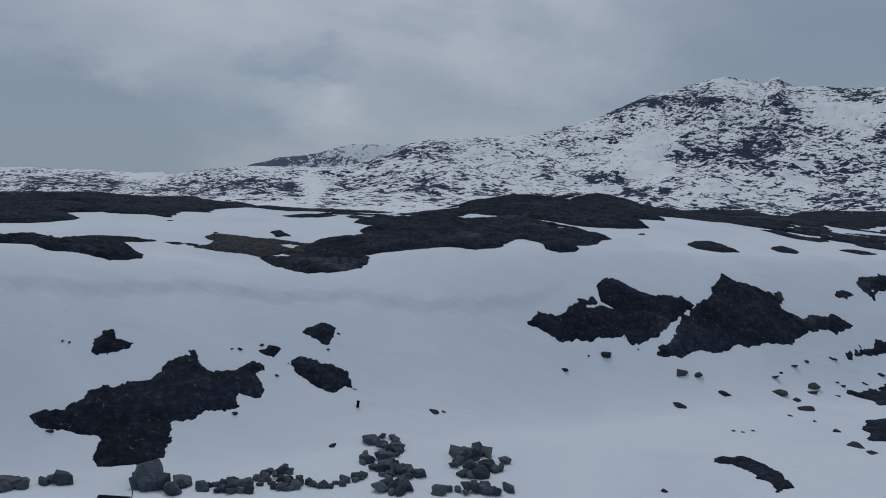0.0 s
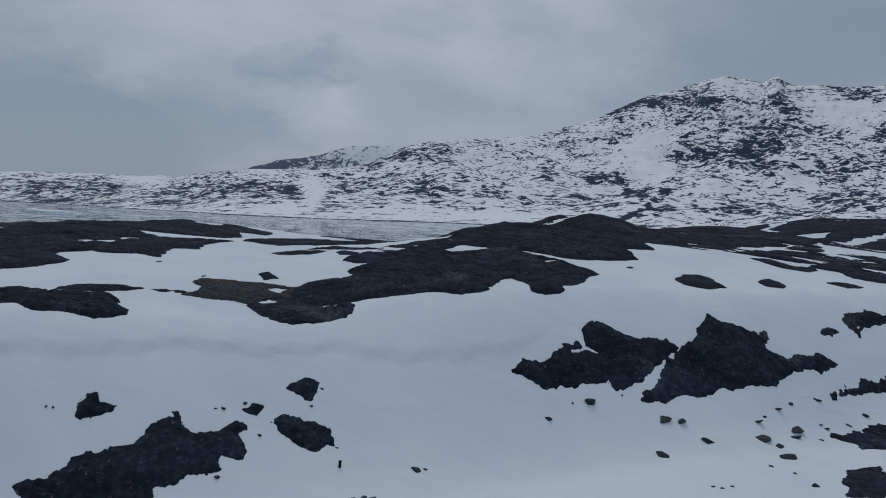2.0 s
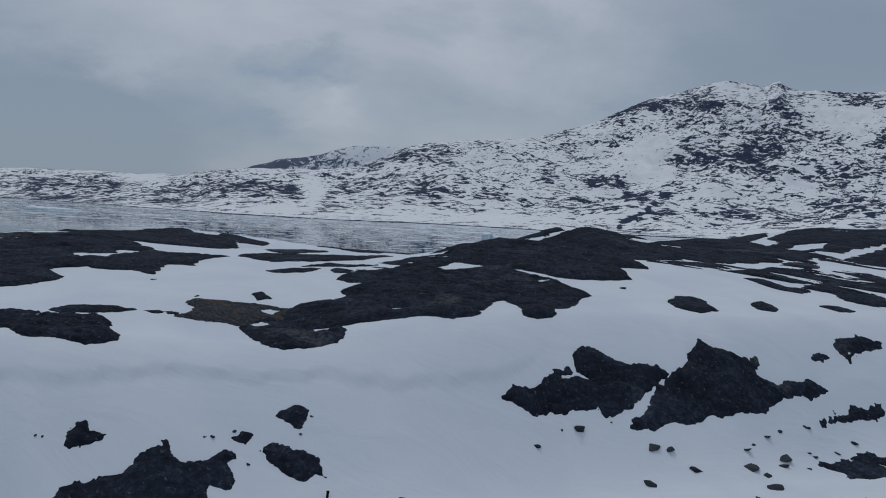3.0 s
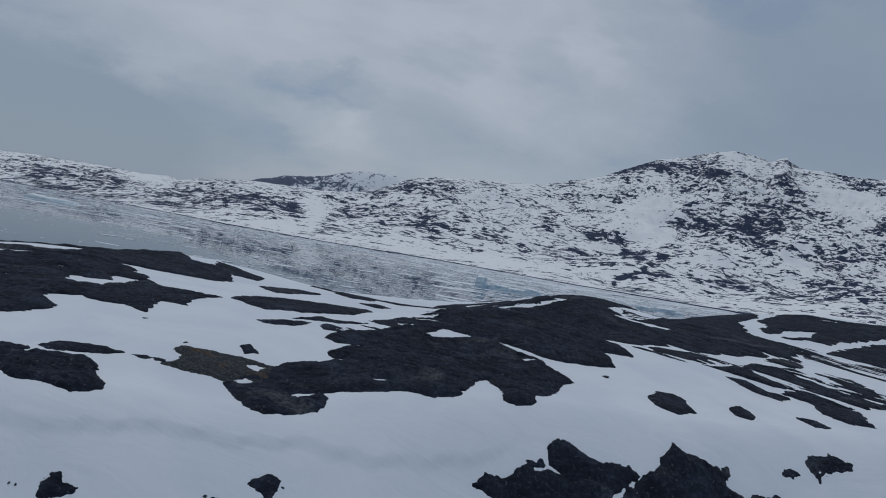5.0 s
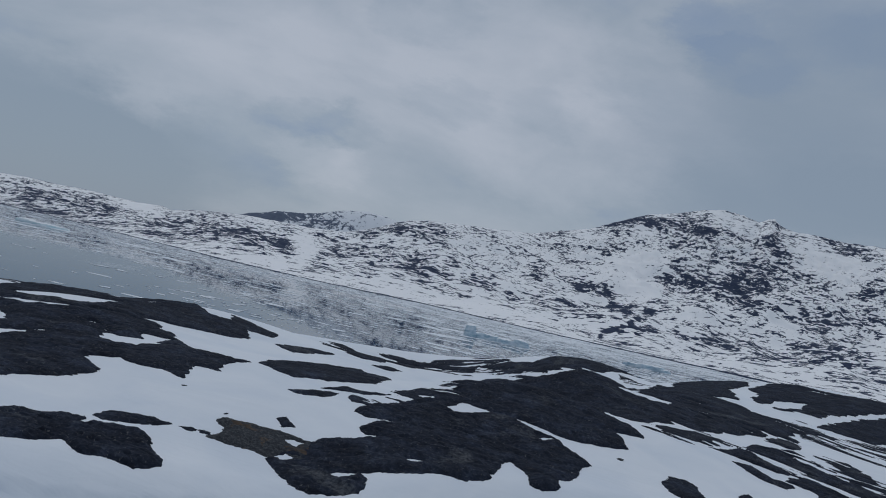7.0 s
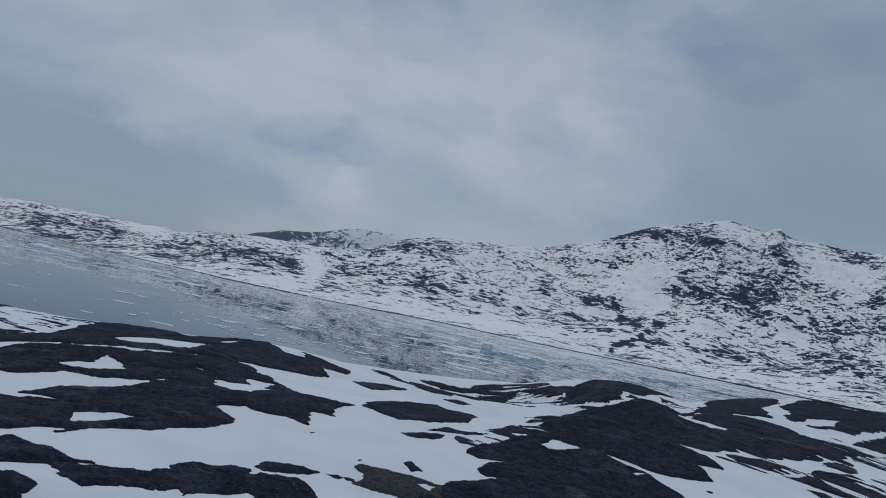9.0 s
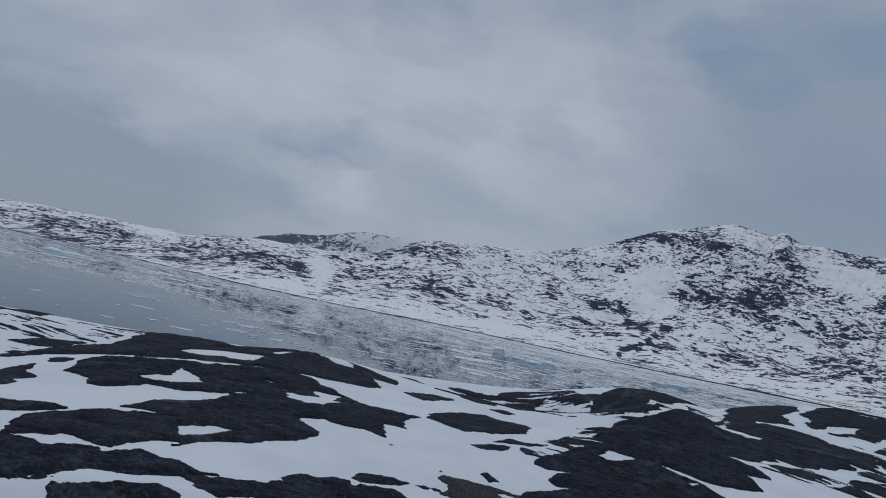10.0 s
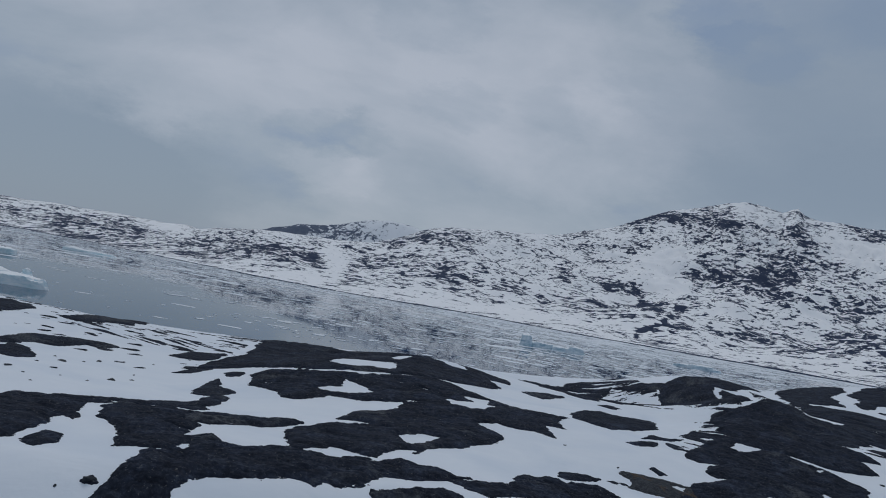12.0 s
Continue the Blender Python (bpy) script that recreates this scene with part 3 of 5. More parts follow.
def outcrop(label, rise, material, outlines, ragged=0.5, streaks=0.9, comb=0.0, relief=0.8, bits=4):
    """Bedrock that stands out of the snow: outlines with a frayed edge, snow in its hollows, joints and humps."""
    seed = 11 + 3 * len(outcrops)
    L = np.array([c for one in outlines for c in one])
    away = math.hypot(L[:, 0].mean() + 12, L[:, 1].mean() + 10)
    edge = 0.007 * away * ragged
    (x0, y0), (x1, y1) = L.min(0) - 3 * edge - 0.3, L.max(0) + 3 * edge + 0.3
    step = min(max(0.0020 * away, math.sqrt((x1 - x0) * (y1 - y0) / 50000)), 0.6)
    xs, ys = np.meshgrid(np.arange(x0, x1 + step, step), np.arange(y0, y1 + step, step))
    # the edges wander, and fray
    wx = xs + 0.7 * edge * fractal(xs, ys, 7 * edge, seed + 17, 4)
    wy = ys + 1.0 * edge * fractal(xs, ys, 7 * edge, seed + 23, 4)
    fray = edge * (1.25 * fractal(xs * 0.8, ys, 4.5 * edge, seed, 6, 0.78) + 0.22)
    inside = np.full(xs.shape, -9.0)
    for one in outlines:
        inside = np.maximum(inside, within(wx, wy, one))
    inside = inside + fray
    lie = radians(-16 if L[:, 0].mean() < 20 else -48)
    ax, ay = math.cos(lie), math.sin(lie)
    grain = fractal((xs * ax + ys * ay) * 0.25, ys * ax - xs * ay, 5 * edge, seed + 31, 6, 0.66)
    if comb:
        # fingers of rock and snow along the lie of the beds
        inside = inside + comb * edge * (grain - 0.05)
    for one in HOLES:
        hx, hy = zip(*one)
        if max(hx) > x0 and min(hx) < x1 and max(hy) > y0 and min(hy) < y1:
            inside = np.minimum(inside, fray - within(wx, wy, one))
    # thin streaks of snow that lie along the grain of the rock
    inside = np.where(inside > -0.3, np.minimum(inside, (streaks - grain) * 4.0 * edge), inside)
    hump = rise * (1 - np.exp(-np.maximum(inside, 0) / (0.25 + 0.8 * rise)))
    rough = np.minimum(1, np.maximum(inside, 0) / 0.5)
    cracks = np.abs(fractal(xs * 0.8 + ys * 0.6, ys * 0.8 - xs * 0.6, 2.6, seed + 3, 4))
    steps = np.abs(fractal(xs * 0.3 + ys * 0.2, ys - xs * 0.25, 3.4, seed + 9, 4))
    hump = hump + relief * rough * rise * (0.4 * fractal(xs, ys, 1.6, seed + 1, 6) - 0.5 * np.exp(-cracks / 0.05) - 0.4 * np.exp(-steps / 0.06))
    zs = land_height(xs, ys) + np.where(inside > 0, hump + 0.02, np.maximum(inside * 0.8, -0.6))
    rows, cols = xs.shape
    index = np.arange(rows * cols).reshape(rows, cols)
    quads = np.stack([index[:-1, :-1], index[:-1, 1:], index[1:, 1:], index[1:, :-1]], -1).reshape(-1, 4)
    rock = inside > 0
    cells = rock[:-1, :-1] | rock[:-1, 1:] | rock[1:, 1:] | rock[1:, :-1]
    verts = np.stack([xs, ys, zs], -1).reshape(-1, 3)
    tag, order = pieces(cells)
    for k, (size, which) in enumerate(order):
        if k and (size < 40 or k > bits):
            break
        data = quad_mesh("rock_outcrop", verts, quads[tag == which])
        data.materials.append(material)
        ob = tagged(new("rock_outcrop", data), label if k == 0 else "small dark rock patch beside a larger outcrop in snow", "rock outcrop", "bedrock outcrops in the snow")
        outcrops.append(ob)


# snow lying in hollows of the bedrock, by its corners
HOLES = []
HOLES.append([(-35.4, 74.6), (-36.6, 79.4), (-32.2, 81.0), (-30.5, 79.1), (-33.2, 74.6)])
HOLES.append([(0.9, 76.8), (2.5, 79.8), (5.9, 78.1), (1.6, 75.4)])
HOLES.append([(8.8, 86.4), (10.6, 87.0), (8.3, 84.4)])
HOLES.append([(-2.4, 57.1), (-1.0, 57.2), (-2.0, 56.5)])
HOLES.append([(-12.3, 54.1), (-11.4, 55.1), (-10.1, 54.6), (-11.3, 53.9)])
HOLES.append([(-12.1, 57.3), (-11.4, 57.8), (-10.4, 57.5), (-10.9, 56.5)])
HOLES.append([(10.3, 73.3), (12.3, 74.2), (10.7, 72.4)])
HOLES.append([(16.5, 85.3), (18.4, 84.4), (17.4, 84.4)])
HOLES.append([(-54.2, 78.2), (-50.9, 79.9), (-50.3, 82.8), (-48.1, 81.2), (-45.2, 77.6), (-48.7, 75.2)])
HOLES.append([(-41.1, 54.9), (-38.5, 57.9), (-36.0, 57.5), (-38.9, 53.0), (-40.0, 52.1)])
HOLES.append([(-47.7, 42.5), (-46.9, 45.1), (-43.5, 43.5), (-45.7, 40.6)])
HOLES.append([(-54.6, 94.6), (-56.8, 123.1), (-49.7, 102.3), (-45.2, 107.7), (-44.4, 93.3), (-51.0, 90.5)])
HOLES.append([(-47.5, 121.4), (-44.0, 127.6), (-42.7, 124.9), (-45.7, 112.9)])
HOLES.append([(-43.7, 84.9), (-40.2, 87.7), (-42.8, 83.6)])
HOLES.append([(-57.8, 36.1), (-57.7, 37.6), (-57.0, 38.4), (-56.8, 35.8)])
HOLES.append([(-58.7, 87.6), (-52.3, 88.0), (-48.0, 86.3), (-52.0, 86.2)])
HOLES.append([(-34.1, 77.4), (-31.8, 79.3), (-28.5, 79.1), (-33.1, 73.8)])
HOLES.append([(-44.6, 37.7), (-42.9, 36.9), (-44.0, 37.0)])
HOLES.append([(-37.9, 66.7), (-35.9, 66.6), (-37.2, 65.3)])
HOLES.append([(-43.3, 40.7), (-41.4, 48.0), (-38.5, 49.5), (-40.6, 44.0)])

# each outcrop: how far it stands out, and the corners of its outlines on the ground
outcrop("broad dark rock outcrop speckled with pale lichen on the snow bank", 0.30, ROCK, [[(-18.17, 34.87), (-17.46, 35.46), (-16.98, 36.10), (-16.75, 36.75), (-15.78, 37.34), (-14.68, 38.04), (-14.01, 38.87), (-13.35, 39.85), (-12.79, 40.38), (-12.25, 39.95), (-11.62, 39.81), (-10.40, 40.41), (-9.76, 40.84), (-9.24, 40.83), (-9.74, 40.33), (-9.30, 39.88), (-9.08, 39.04), (-10.03, 39.00), (-9.83, 38.39), (-11.23, 37.88), (-11.65, 37.00), (-12.68, 36.68), (-12.44, 35.79), (-12.14, 35.33), (-12.14, 34.24), (-12.72, 33.79), (-13.86, 33.21), (-14.73, 33.22), (-15.23, 33.78), (-15.18, 34.67), (-16.18, 34.72), (-17.75, 34.66)]], ragged=0.65, streaks=1.6)
outcrop("small dark rock knob melting out of the snow", 0.30, ROCK, [[(-17.20, 38.42), (-17.29, 38.94), (-17.09, 39.40), (-16.88, 39.83), (-16.54, 39.34), (-15.69, 39.59), (-15.88, 39.14), (-16.58, 38.65)]])
outcrop("small dark rock knob melting out of the snow", 0.30, ROCK, [[(-7.81, 43.64), (-7.55, 44.29), (-6.82, 44.77), (-6.01, 44.68), (-6.04, 44.06), (-6.27, 43.52), (-7.23, 43.45)]])
outcrop("small dark rock knob melting out of the snow", 0.30, ROCK, [[(-8.09, 41.55), (-7.45, 42.15), (-5.76, 42.36), (-5.02, 42.23), (-4.38, 41.26), (-4.88, 41.28), (-5.49, 40.70), (-6.29, 40.64), (-7.08, 41.10)]])
outcrop("small dark rock knob melting out of the snow", 0.25, ROCK, [[(-9.66, 41.78), (-9.35, 42.27), (-8.77, 42.32), (-8.93, 41.70)]])
outcrop("steep dark rock face rising out of the snow bank", 0.35, ROCK, [[(5.88, 50.32), (6.71, 51.13), (8.49, 52.23), (9.39, 53.18), (11.03, 53.54), (12.61, 53.50), (12.77, 52.85), (12.46, 52.07), (10.74, 51.67), (10.02, 51.20), (8.69, 50.69), (7.13, 50.28)], [(9.53, 53.63), (10.74, 54.23), (10.92, 53.83), (9.83, 53.42)]], ragged=0.5, relief=0.55)
outcrop("steep dark rock face rising out of the snow bank", 0.40, ROCK, [[(11.1, 55.2), (11.8, 56.0), (12.7, 56.0), (14.2, 55.5), (15.4, 55.4), (17.5, 56.1), (18.3, 55.6), (17.4, 54.7), (15.8, 53.3), (14.2, 52.0), (12.9, 51.7), (12.6, 52.2), (12.7, 53.3), (11.3, 54.0)]], ragged=0.4, relief=0.55)
outcrop("steep dark rock face rising out of the snow bank", 0.45, ROCK, [[(14.5, 51.2), (15.8, 52.3), (17.3, 54.1), (19.3, 56.3), (20.8, 58.1), (21.6, 58.9), (23.6, 58.8), (25.4, 59.0), (26.5, 59.8), (26.2, 59.0), (25.7, 58.1), (27.2, 57.9), (29.2, 58.9), (30.3, 59.6), (31.7, 59.3), (30.3, 58.6), (29.8, 57.9), (29.2, 58.1), (27.1, 57.0), (25.4, 55.4), (22.4, 54.0), (19.3, 52.7), (16.7, 51.6)]], ragged=0.4, relief=0.55)
outcrop("small dark rock knob melting out of the snow", 0.20, ROCK, [[(31.0, 61.8), (32.1, 62.2), (33.6, 61.6), (32.3, 61.3), (31.4, 61.3)]])
outcrop("small dark rock knob melting out of the snow", 0.25, ROCK, [[(33.6, 63.3), (35.0, 64.0), (36.8, 64.0), (38.2, 63.8), (37.9, 63.2), (35.4, 62.9), (35.6, 62.4), (35.0, 62.6), (35.0, 61.5), (34.3, 62.1), (33.8, 62.7)]], ragged=0.8)
outcrop("small dark rock knob melting out of the snow", 0.30, ROCK, [[(30.0, 56.1), (31.3, 57.2), (34.0, 58.5), (35.9, 59.1), (35.7, 58.3), (32.3, 57.2)]], ragged=0.8)
outcrop("small dark rock knob melting out of the snow", 0.30, ROCK, [[(27.7, 52.0), (29.8, 53.5), (32.1, 54.8), (34.3, 54.7), (33.1, 52.4), (29.4, 50.6), (29.4, 52.0)]], ragged=0.8)
outcrop("small dark rock knob melting out of the snow", 0.30, ROCK, [[(23.74, 42.47), (25.36, 45.03), (28.37, 46.94), (26.83, 42.73), (24.64, 40.13), (22.72, 39.99)]])
outcrop("small dark rock knob melting out of the snow", 0.25, ROCK, [[(12.96, 35.58), (13.66, 36.43), (14.68, 36.48), (15.31, 35.40), (15.42, 33.66), (15.22, 32.33), (14.33, 31.77), (14.50, 32.83), (14.30, 33.48), (14.22, 34.61), (13.81, 35.38)]])
outcrop("wide dark bedrock slab with snow lying in its hollows", 0.50, ROCK, [[(-29.17, 44.24), (-28.79, 47.37), (-27.42, 48.13), (-26.11, 49.42), (-24.62, 49.22), (-23.04, 50.67), (-21.16, 51.11), (-20.19, 50.12), (-18.92, 47.34), (-17.78, 46.16), (-17.60, 45.19), (-17.98, 44.40), (-18.69, 43.74), (-20.19, 43.52), (-21.19, 43.32), (-21.96, 42.92), (-23.67, 44.00), (-24.77, 42.36), (-26.07, 41.61), (-26.91, 40.22)]])
outcrop("long low ledge of dark rock in the snow", 0.25, ROCK, [[(-24.9, 51.5), (-24.6, 53.3), (-23.4, 54.0), (-21.6, 54.5), (-20.1, 54.1), (-21.4, 52.7), (-22.7, 51.8), (-24.1, 51.2)]])
outcrop("long low ledge of dark rock in the snow", 0.12, ROCK, [[(-19.4, 54.2), (-18.5, 55.0), (-18.1, 54.3), (-18.9, 53.7)], [(-18.2, 54.8), (-17.3, 55.1), (-16.9, 54.3), (-17.8, 54.2)]])
outcrop("low grey rock ledge with ochre moss and dry grass", 0.30, MOSSY, [[(-17.5, 57.3), (-17.1, 58.2), (-15.3, 58.5), (-14.0, 58.6), (-12.3, 58.7), (-11.0, 58.1), (-9.9, 57.6), (-9.7, 55.1), (-10.8, 54.0), (-12.7, 53.8), (-14.0, 54.1), (-15.7, 53.9), (-17.2, 54.0), (-16.4, 56.4)]])
outcrop("small dark rock knob melting out of the snow", 0.25, ROCK, [[(-13.7, 60.8), (-13.0, 61.6), (-11.8, 60.1), (-12.8, 59.4)]])
outcrop("wide dark bedrock slab with snow lying in its hollows", 0.50, ROCK, [[(-12.5, 53.6), (-11.0, 56.1), (-9.7, 58.5), (-7.1, 59.7), (-4.4, 61.2), (-6.3, 61.3), (-6.6, 62.8), (-5.4, 65.4), (-2.0, 68.1), (-3.9, 67.2), (-6.7, 66.1), (-7.8, 66.9), (-7.1, 69.5), (-4.2, 73.3), (-1.4, 74.8), (0.7, 74.8), (6.4, 78.4), (9.6, 76.1), (12.1, 74.4), (13.3, 71.8), (15.0, 68.3), (13.6, 66.5), (12.0, 62.0), (10.5, 60.4), (10.2, 58.6), (9.0, 57.6), (7.7, 57.7), (7.6, 60.2), (6.6, 62.6), (5.5, 61.0), (4.8, 57.7), (3.9, 55.8), (2.2, 55.2), (0.9, 55.1), (-1.5, 54.4), (-4.6, 53.5), (-7.1, 53.5), (-7.8, 52.9), (-7.2, 52.2), (-5.3, 52.9), (-4.8, 52.1), (-5.2, 50.2), (-6.8, 49.2), (-8.5, 48.7), (-10.1, 49.6)]])
outcrop("wide dark bedrock slab with snow lying in its hollows", 0.50, ROCK, [[(-3.6, 74.8), (-0.9, 79.3), (2.9, 81.9), (1.4, 84.2), (5.0, 89.5), (7.0, 87.3), (9.9, 87.7), (8.3, 90.0), (14.8, 114.4), (17.6, 115.8), (20.2, 117.5), (23.9, 118.2), (27.3, 117.1), (27.3, 113.1), (25.0, 109.8), (25.4, 104.6), (27.7, 101.9), (24.5, 102.7), (21.7, 105.6), (20.6, 88.6), (22.8, 84.1), (23.2, 81.6), (20.0, 81.0), (20.5, 76.4), (16.9, 75.2), (14.0, 74.9), (11.2, 76.7), (8.4, 77.6), (5.9, 78.3), (2.5, 79.8), (0.6, 77.2), (-1.4, 76.1)]])
outcrop("rounded dark rock crest above the fjord", 0.40, ROCK, [[(14.4, 207.9), (21.7, 205.8), (26.7, 198.1), (32.7, 205.0), (37.7, 203.0), (45.4, 204.4), (52.8, 197.0), (42.2, 187.6), (38.3, 191.0), (19.0, 118.5), (16.2, 116.9), (24.5, 196.2), (17.2, 201.4)]], ragged=0.7, streaks=0.85, bits=10)
outcrop("long low ledge of dark rock in the snow", 0.30, ROCK, [[(22.1, 118.2), (39.4, 189.1), (41.8, 183.1), (28.2, 118.4), (25.7, 117.5)]])
outcrop("long low ledge of dark rock in the snow", 0.20, ROCK, [[(-14.0, 117.5), (-16.3, 211.4), (-9.6, 212.1), (-8.0, 116.7), (-11.3, 115.7)]])
outcrop("long low ledge of dark rock in the snow", 0.20, ROCK, [[(-10.5, 218.2), (1.0, 215.5), (14.7, 208.9), (12.5, 206.7), (2.8, 211.9), (-7.5, 212.5)]])
outcrop("long low ledge of dark rock in the snow", 0.20, ROCK, [[(-9.2, 111.9), (-6.8, 114.7), (-4.9, 113.8), (-7.0, 111.2)]])
outcrop("long low ledge of dark rock in the snow", 0.25, ROCK, [[(-19.4, 78.3), (-18.6, 84.4), (-15.4, 94.9), (-10.3, 105.3), (-5.6, 88.6), (-7.1, 81.9), (-9.5, 78.9), (-14.9, 74.9), (-17.0, 76.4)]])
outcrop("long low ledge of dark rock in the snow", 0.20, ROCK, [[(-14.5, 69.3), (-12.7, 70.2), (-9.2, 72.3), (-11.0, 69.2), (-13.1, 68.1)], [(-12.4, 71.9), (-9.7, 75.6), (-8.0, 75.7), (-5.0, 77.3), (-7.8, 74.0)]])
outcrop("long low ledge of dark rock in the snow", 0.20, ROCK, [[(-23.6, 107.9), (-21.1, 110.5), (-17.6, 109.8), (-19.9, 104.1)]])
outcrop("long low ledge of dark rock in the snow", 0.20, ROCK, [[(-34.1, 123.8), (-30.6, 120.7), (-25.1, 117.3), (-25.1, 113.2), (-28.7, 113.4), (-31.1, 114.0)]], ragged=0.7)
outcrop("dark ice-smoothed bedrock shelf broken by snow patches", 0.35, ROCK, [[(-36.8, 83.4), (-35.5, 89.5), (-32.5, 89.1), (-28.6, 81.9), (-26.5, 79.1), (-23.0, 78.8), (-20.2, 77.9), (-22.0, 73.4), (-21.5, 71.1), (-24.3, 71.7), (-23.3, 66.1), (-25.6, 67.2), (-27.6, 67.0), (-30.5, 68.4), (-32.1, 70.2), (-30.8, 78.4), (-30.2, 84.3), (-33.6, 84.2)]], ragged=0.7)
outcrop("rounded dark rock crest above the fjord", 0.35, ROCK, [[(30.4, 111.0), (33.9, 116.8), (40.1, 124.7), (44.1, 122.3), (49.6, 121.7), (53.0, 118.6), (50.5, 114.4), (44.9, 109.7), (37.4, 103.2), (34.5, 104.1), (32.1, 106.9)]], ragged=0.8, streaks=0.5, comb=1.2)
outcrop("rounded dark rock crest above the fjord", 0.35, ROCK, [[(36.0, 129.0), (53.7, 176.9), (48.0, 146.1), (83.4, 225.2), (89.9, 219.9), (57.5, 136.5), (67.9, 145.0), (102.8, 205.0), (105.6, 192.0), (65.3, 129.5), (57.9, 118.7), (53.4, 109.1), (49.9, 110.9), (55.5, 117.8), (52.7, 120.1), (48.4, 121.1), (44.5, 123.5), (41.7, 126.6), (38.4, 125.5)]], ragged=0.8, streaks=0.45, comb=1.6)
outcrop("rounded dark rock crest above the fjord", 0.40, ROCK, [[(53.7, 176.9), (89.6, 270.0), (100.9, 280.3), (109.1, 281.0), (116.4, 283.2), (110.5, 259.6), (99.1, 249.7), (95.5, 230.0), (90.7, 231.1), (81.7, 225.2), (48.0, 146.1)]], ragged=0.7, streaks=0.8, comb=0.8)
outcrop("rounded dark rock crest above the fjord", 0.40, ROCK, [[(106.6, 252.7), (116.2, 265.4), (132.9, 278.0), (133.3, 262.1), (139.3, 258.5), (162.2, 268.0), (173.8, 263.7), (165.4, 249.9), (143.8, 238.7), (116.9, 224.1), (105.4, 224.7), (121.0, 240.0), (101.8, 232.7)]], ragged=0.9, streaks=0.45, comb=1.4)
outcrop("rounded dark rock crest above the fjord", 0.35, ROCK, [[(109.9, 210.4), (125.4, 224.0), (144.3, 237.0), (161.1, 243.1), (135.0, 201.6), (118.9, 200.2), (113.2, 203.9)]], ragged=0.9, streaks=0.5, comb=1.2)
outcrop("wide dark bedrock slab with snow lying in its hollows", 0.35, ROCK, [[(33.0, 86.6), (37.0, 90.1), (45.4, 102.7), (52.2, 107.0), (52.9, 101.7), (53.7, 95.7), (58.0, 93.1), (60.8, 92.7), (56.1, 86.3), (46.3, 80.9), (42.1, 79.0), (39.3, 80.3), (42.6, 85.1), (39.7, 83.4), (37.4, 84.2), (35.2, 85.4)]], ragged=0.8, streaks=0.45, comb=1.6)
outcrop("wide dark bedrock slab with snow lying in its hollows", 0.25, ROCK, [[(34.0, 82.7), (36.4, 83.5), (37.5, 80.0), (39.3, 79.4), (37.7, 76.9), (35.6, 78.4)]])
outcrop("long low ledge of dark rock in the snow", 0.25, ROCK, [[(56.9, 105.1), (61.2, 106.5), (59.4, 95.8), (56.4, 96.5)]], ragged=0.8)
outcrop("long low ledge of dark rock in the snow", 0.15, ROCK, [[(28.9, 95.0), (35.2, 99.2), (39.1, 96.6), (31.6, 89.0), (28.3, 89.1)]], ragged=1.0, comb=0.5)
outcrop("small dark rock knob melting out of the snow", 0.30, ROCK, [[(21.6, 68.4), (23.3, 71.1), (24.7, 71.2), (25.5, 70.1), (25.3, 66.2), (23.2, 64.4), (22.1, 65.8)]])
outcrop("small dark rock knob melting out of the snow", 0.25, ROCK, [[(29.8, 70.5), (31.3, 71.6), (32.0, 69.3), (30.8, 67.5), (29.7, 67.9)]])
outcrop("small dark rock knob melting out of the snow", 0.20, ROCK, [[(36.5, 71.0), (38.4, 70.8), (38.8, 69.0), (37.0, 68.6)]])
outcrop("wide dark bedrock slab with snow lying in its hollows", 0.50, ROCK, [[(-59.3, 25.6), (-58.7, 27.1), (-58.9, 29.9), (-59.3, 33.5), (-56.7, 34.8), (-54.0, 37.8), (-51.2, 41.4), (-48.2, 41.3), (-43.5, 42.4), (-40.6, 44.6), (-37.5, 43.8), (-35.5, 42.6), (-33.9, 42.7), (-36.0, 40.4), (-39.3, 37.9), (-41.6, 37.5), (-42.1, 34.8), (-44.2, 33.5), (-45.4, 33.3), (-45.8, 32.3), (-47.4, 32.5), (-52.0, 30.8), (-54.3, 29.1), (-54.6, 27.3), (-54.8, 26.3), (-58.5, 24.8)]], ragged=0.85, comb=0.5, streaks=0.75, bits=8)
outcrop("wide dark bedrock slab with snow lying in its hollows", 0.40, ROCK, [[(-41.81, 33.92), (-39.95, 34.98), (-36.45, 37.09), (-34.51, 36.88), (-34.53, 35.32), (-41.45, 32.10)]], ragged=0.85, comb=0.5, streaks=0.75, bits=8)
outcrop("wide dark bedrock slab with snow lying in its hollows", 0.40, ROCK, [[(-36.01, 40.80), (-33.04, 42.41), (-30.46, 43.63), (-28.92, 48.07), (-26.37, 49.96), (-24.93, 50.37), (-26.28, 42.86), (-27.82, 40.57), (-32.29, 37.93), (-34.04, 38.77)]], ragged=0.85, comb=0.5, streaks=0.75, bits=8)
outcrop("wide dark bedrock slab with snow lying in its hollows", 0.45, ROCK, [[(-61.3, 33.9), (-63.6, 39.9), (-66.4, 42.1), (-68.6, 47.5), (-68.0, 50.8), (-63.2, 50.2), (-59.2, 51.8), (-54.6, 53.7), (-50.5, 54.9), (-52.5, 50.6), (-56.9, 47.5), (-58.9, 45.6), (-58.4, 40.2), (-56.7, 41.7), (-54.4, 38.9), (-50.9, 40.3), (-56.5, 35.6), (-59.7, 34.5)]], ragged=0.85, comb=0.6, streaks=0.7, bits=8)
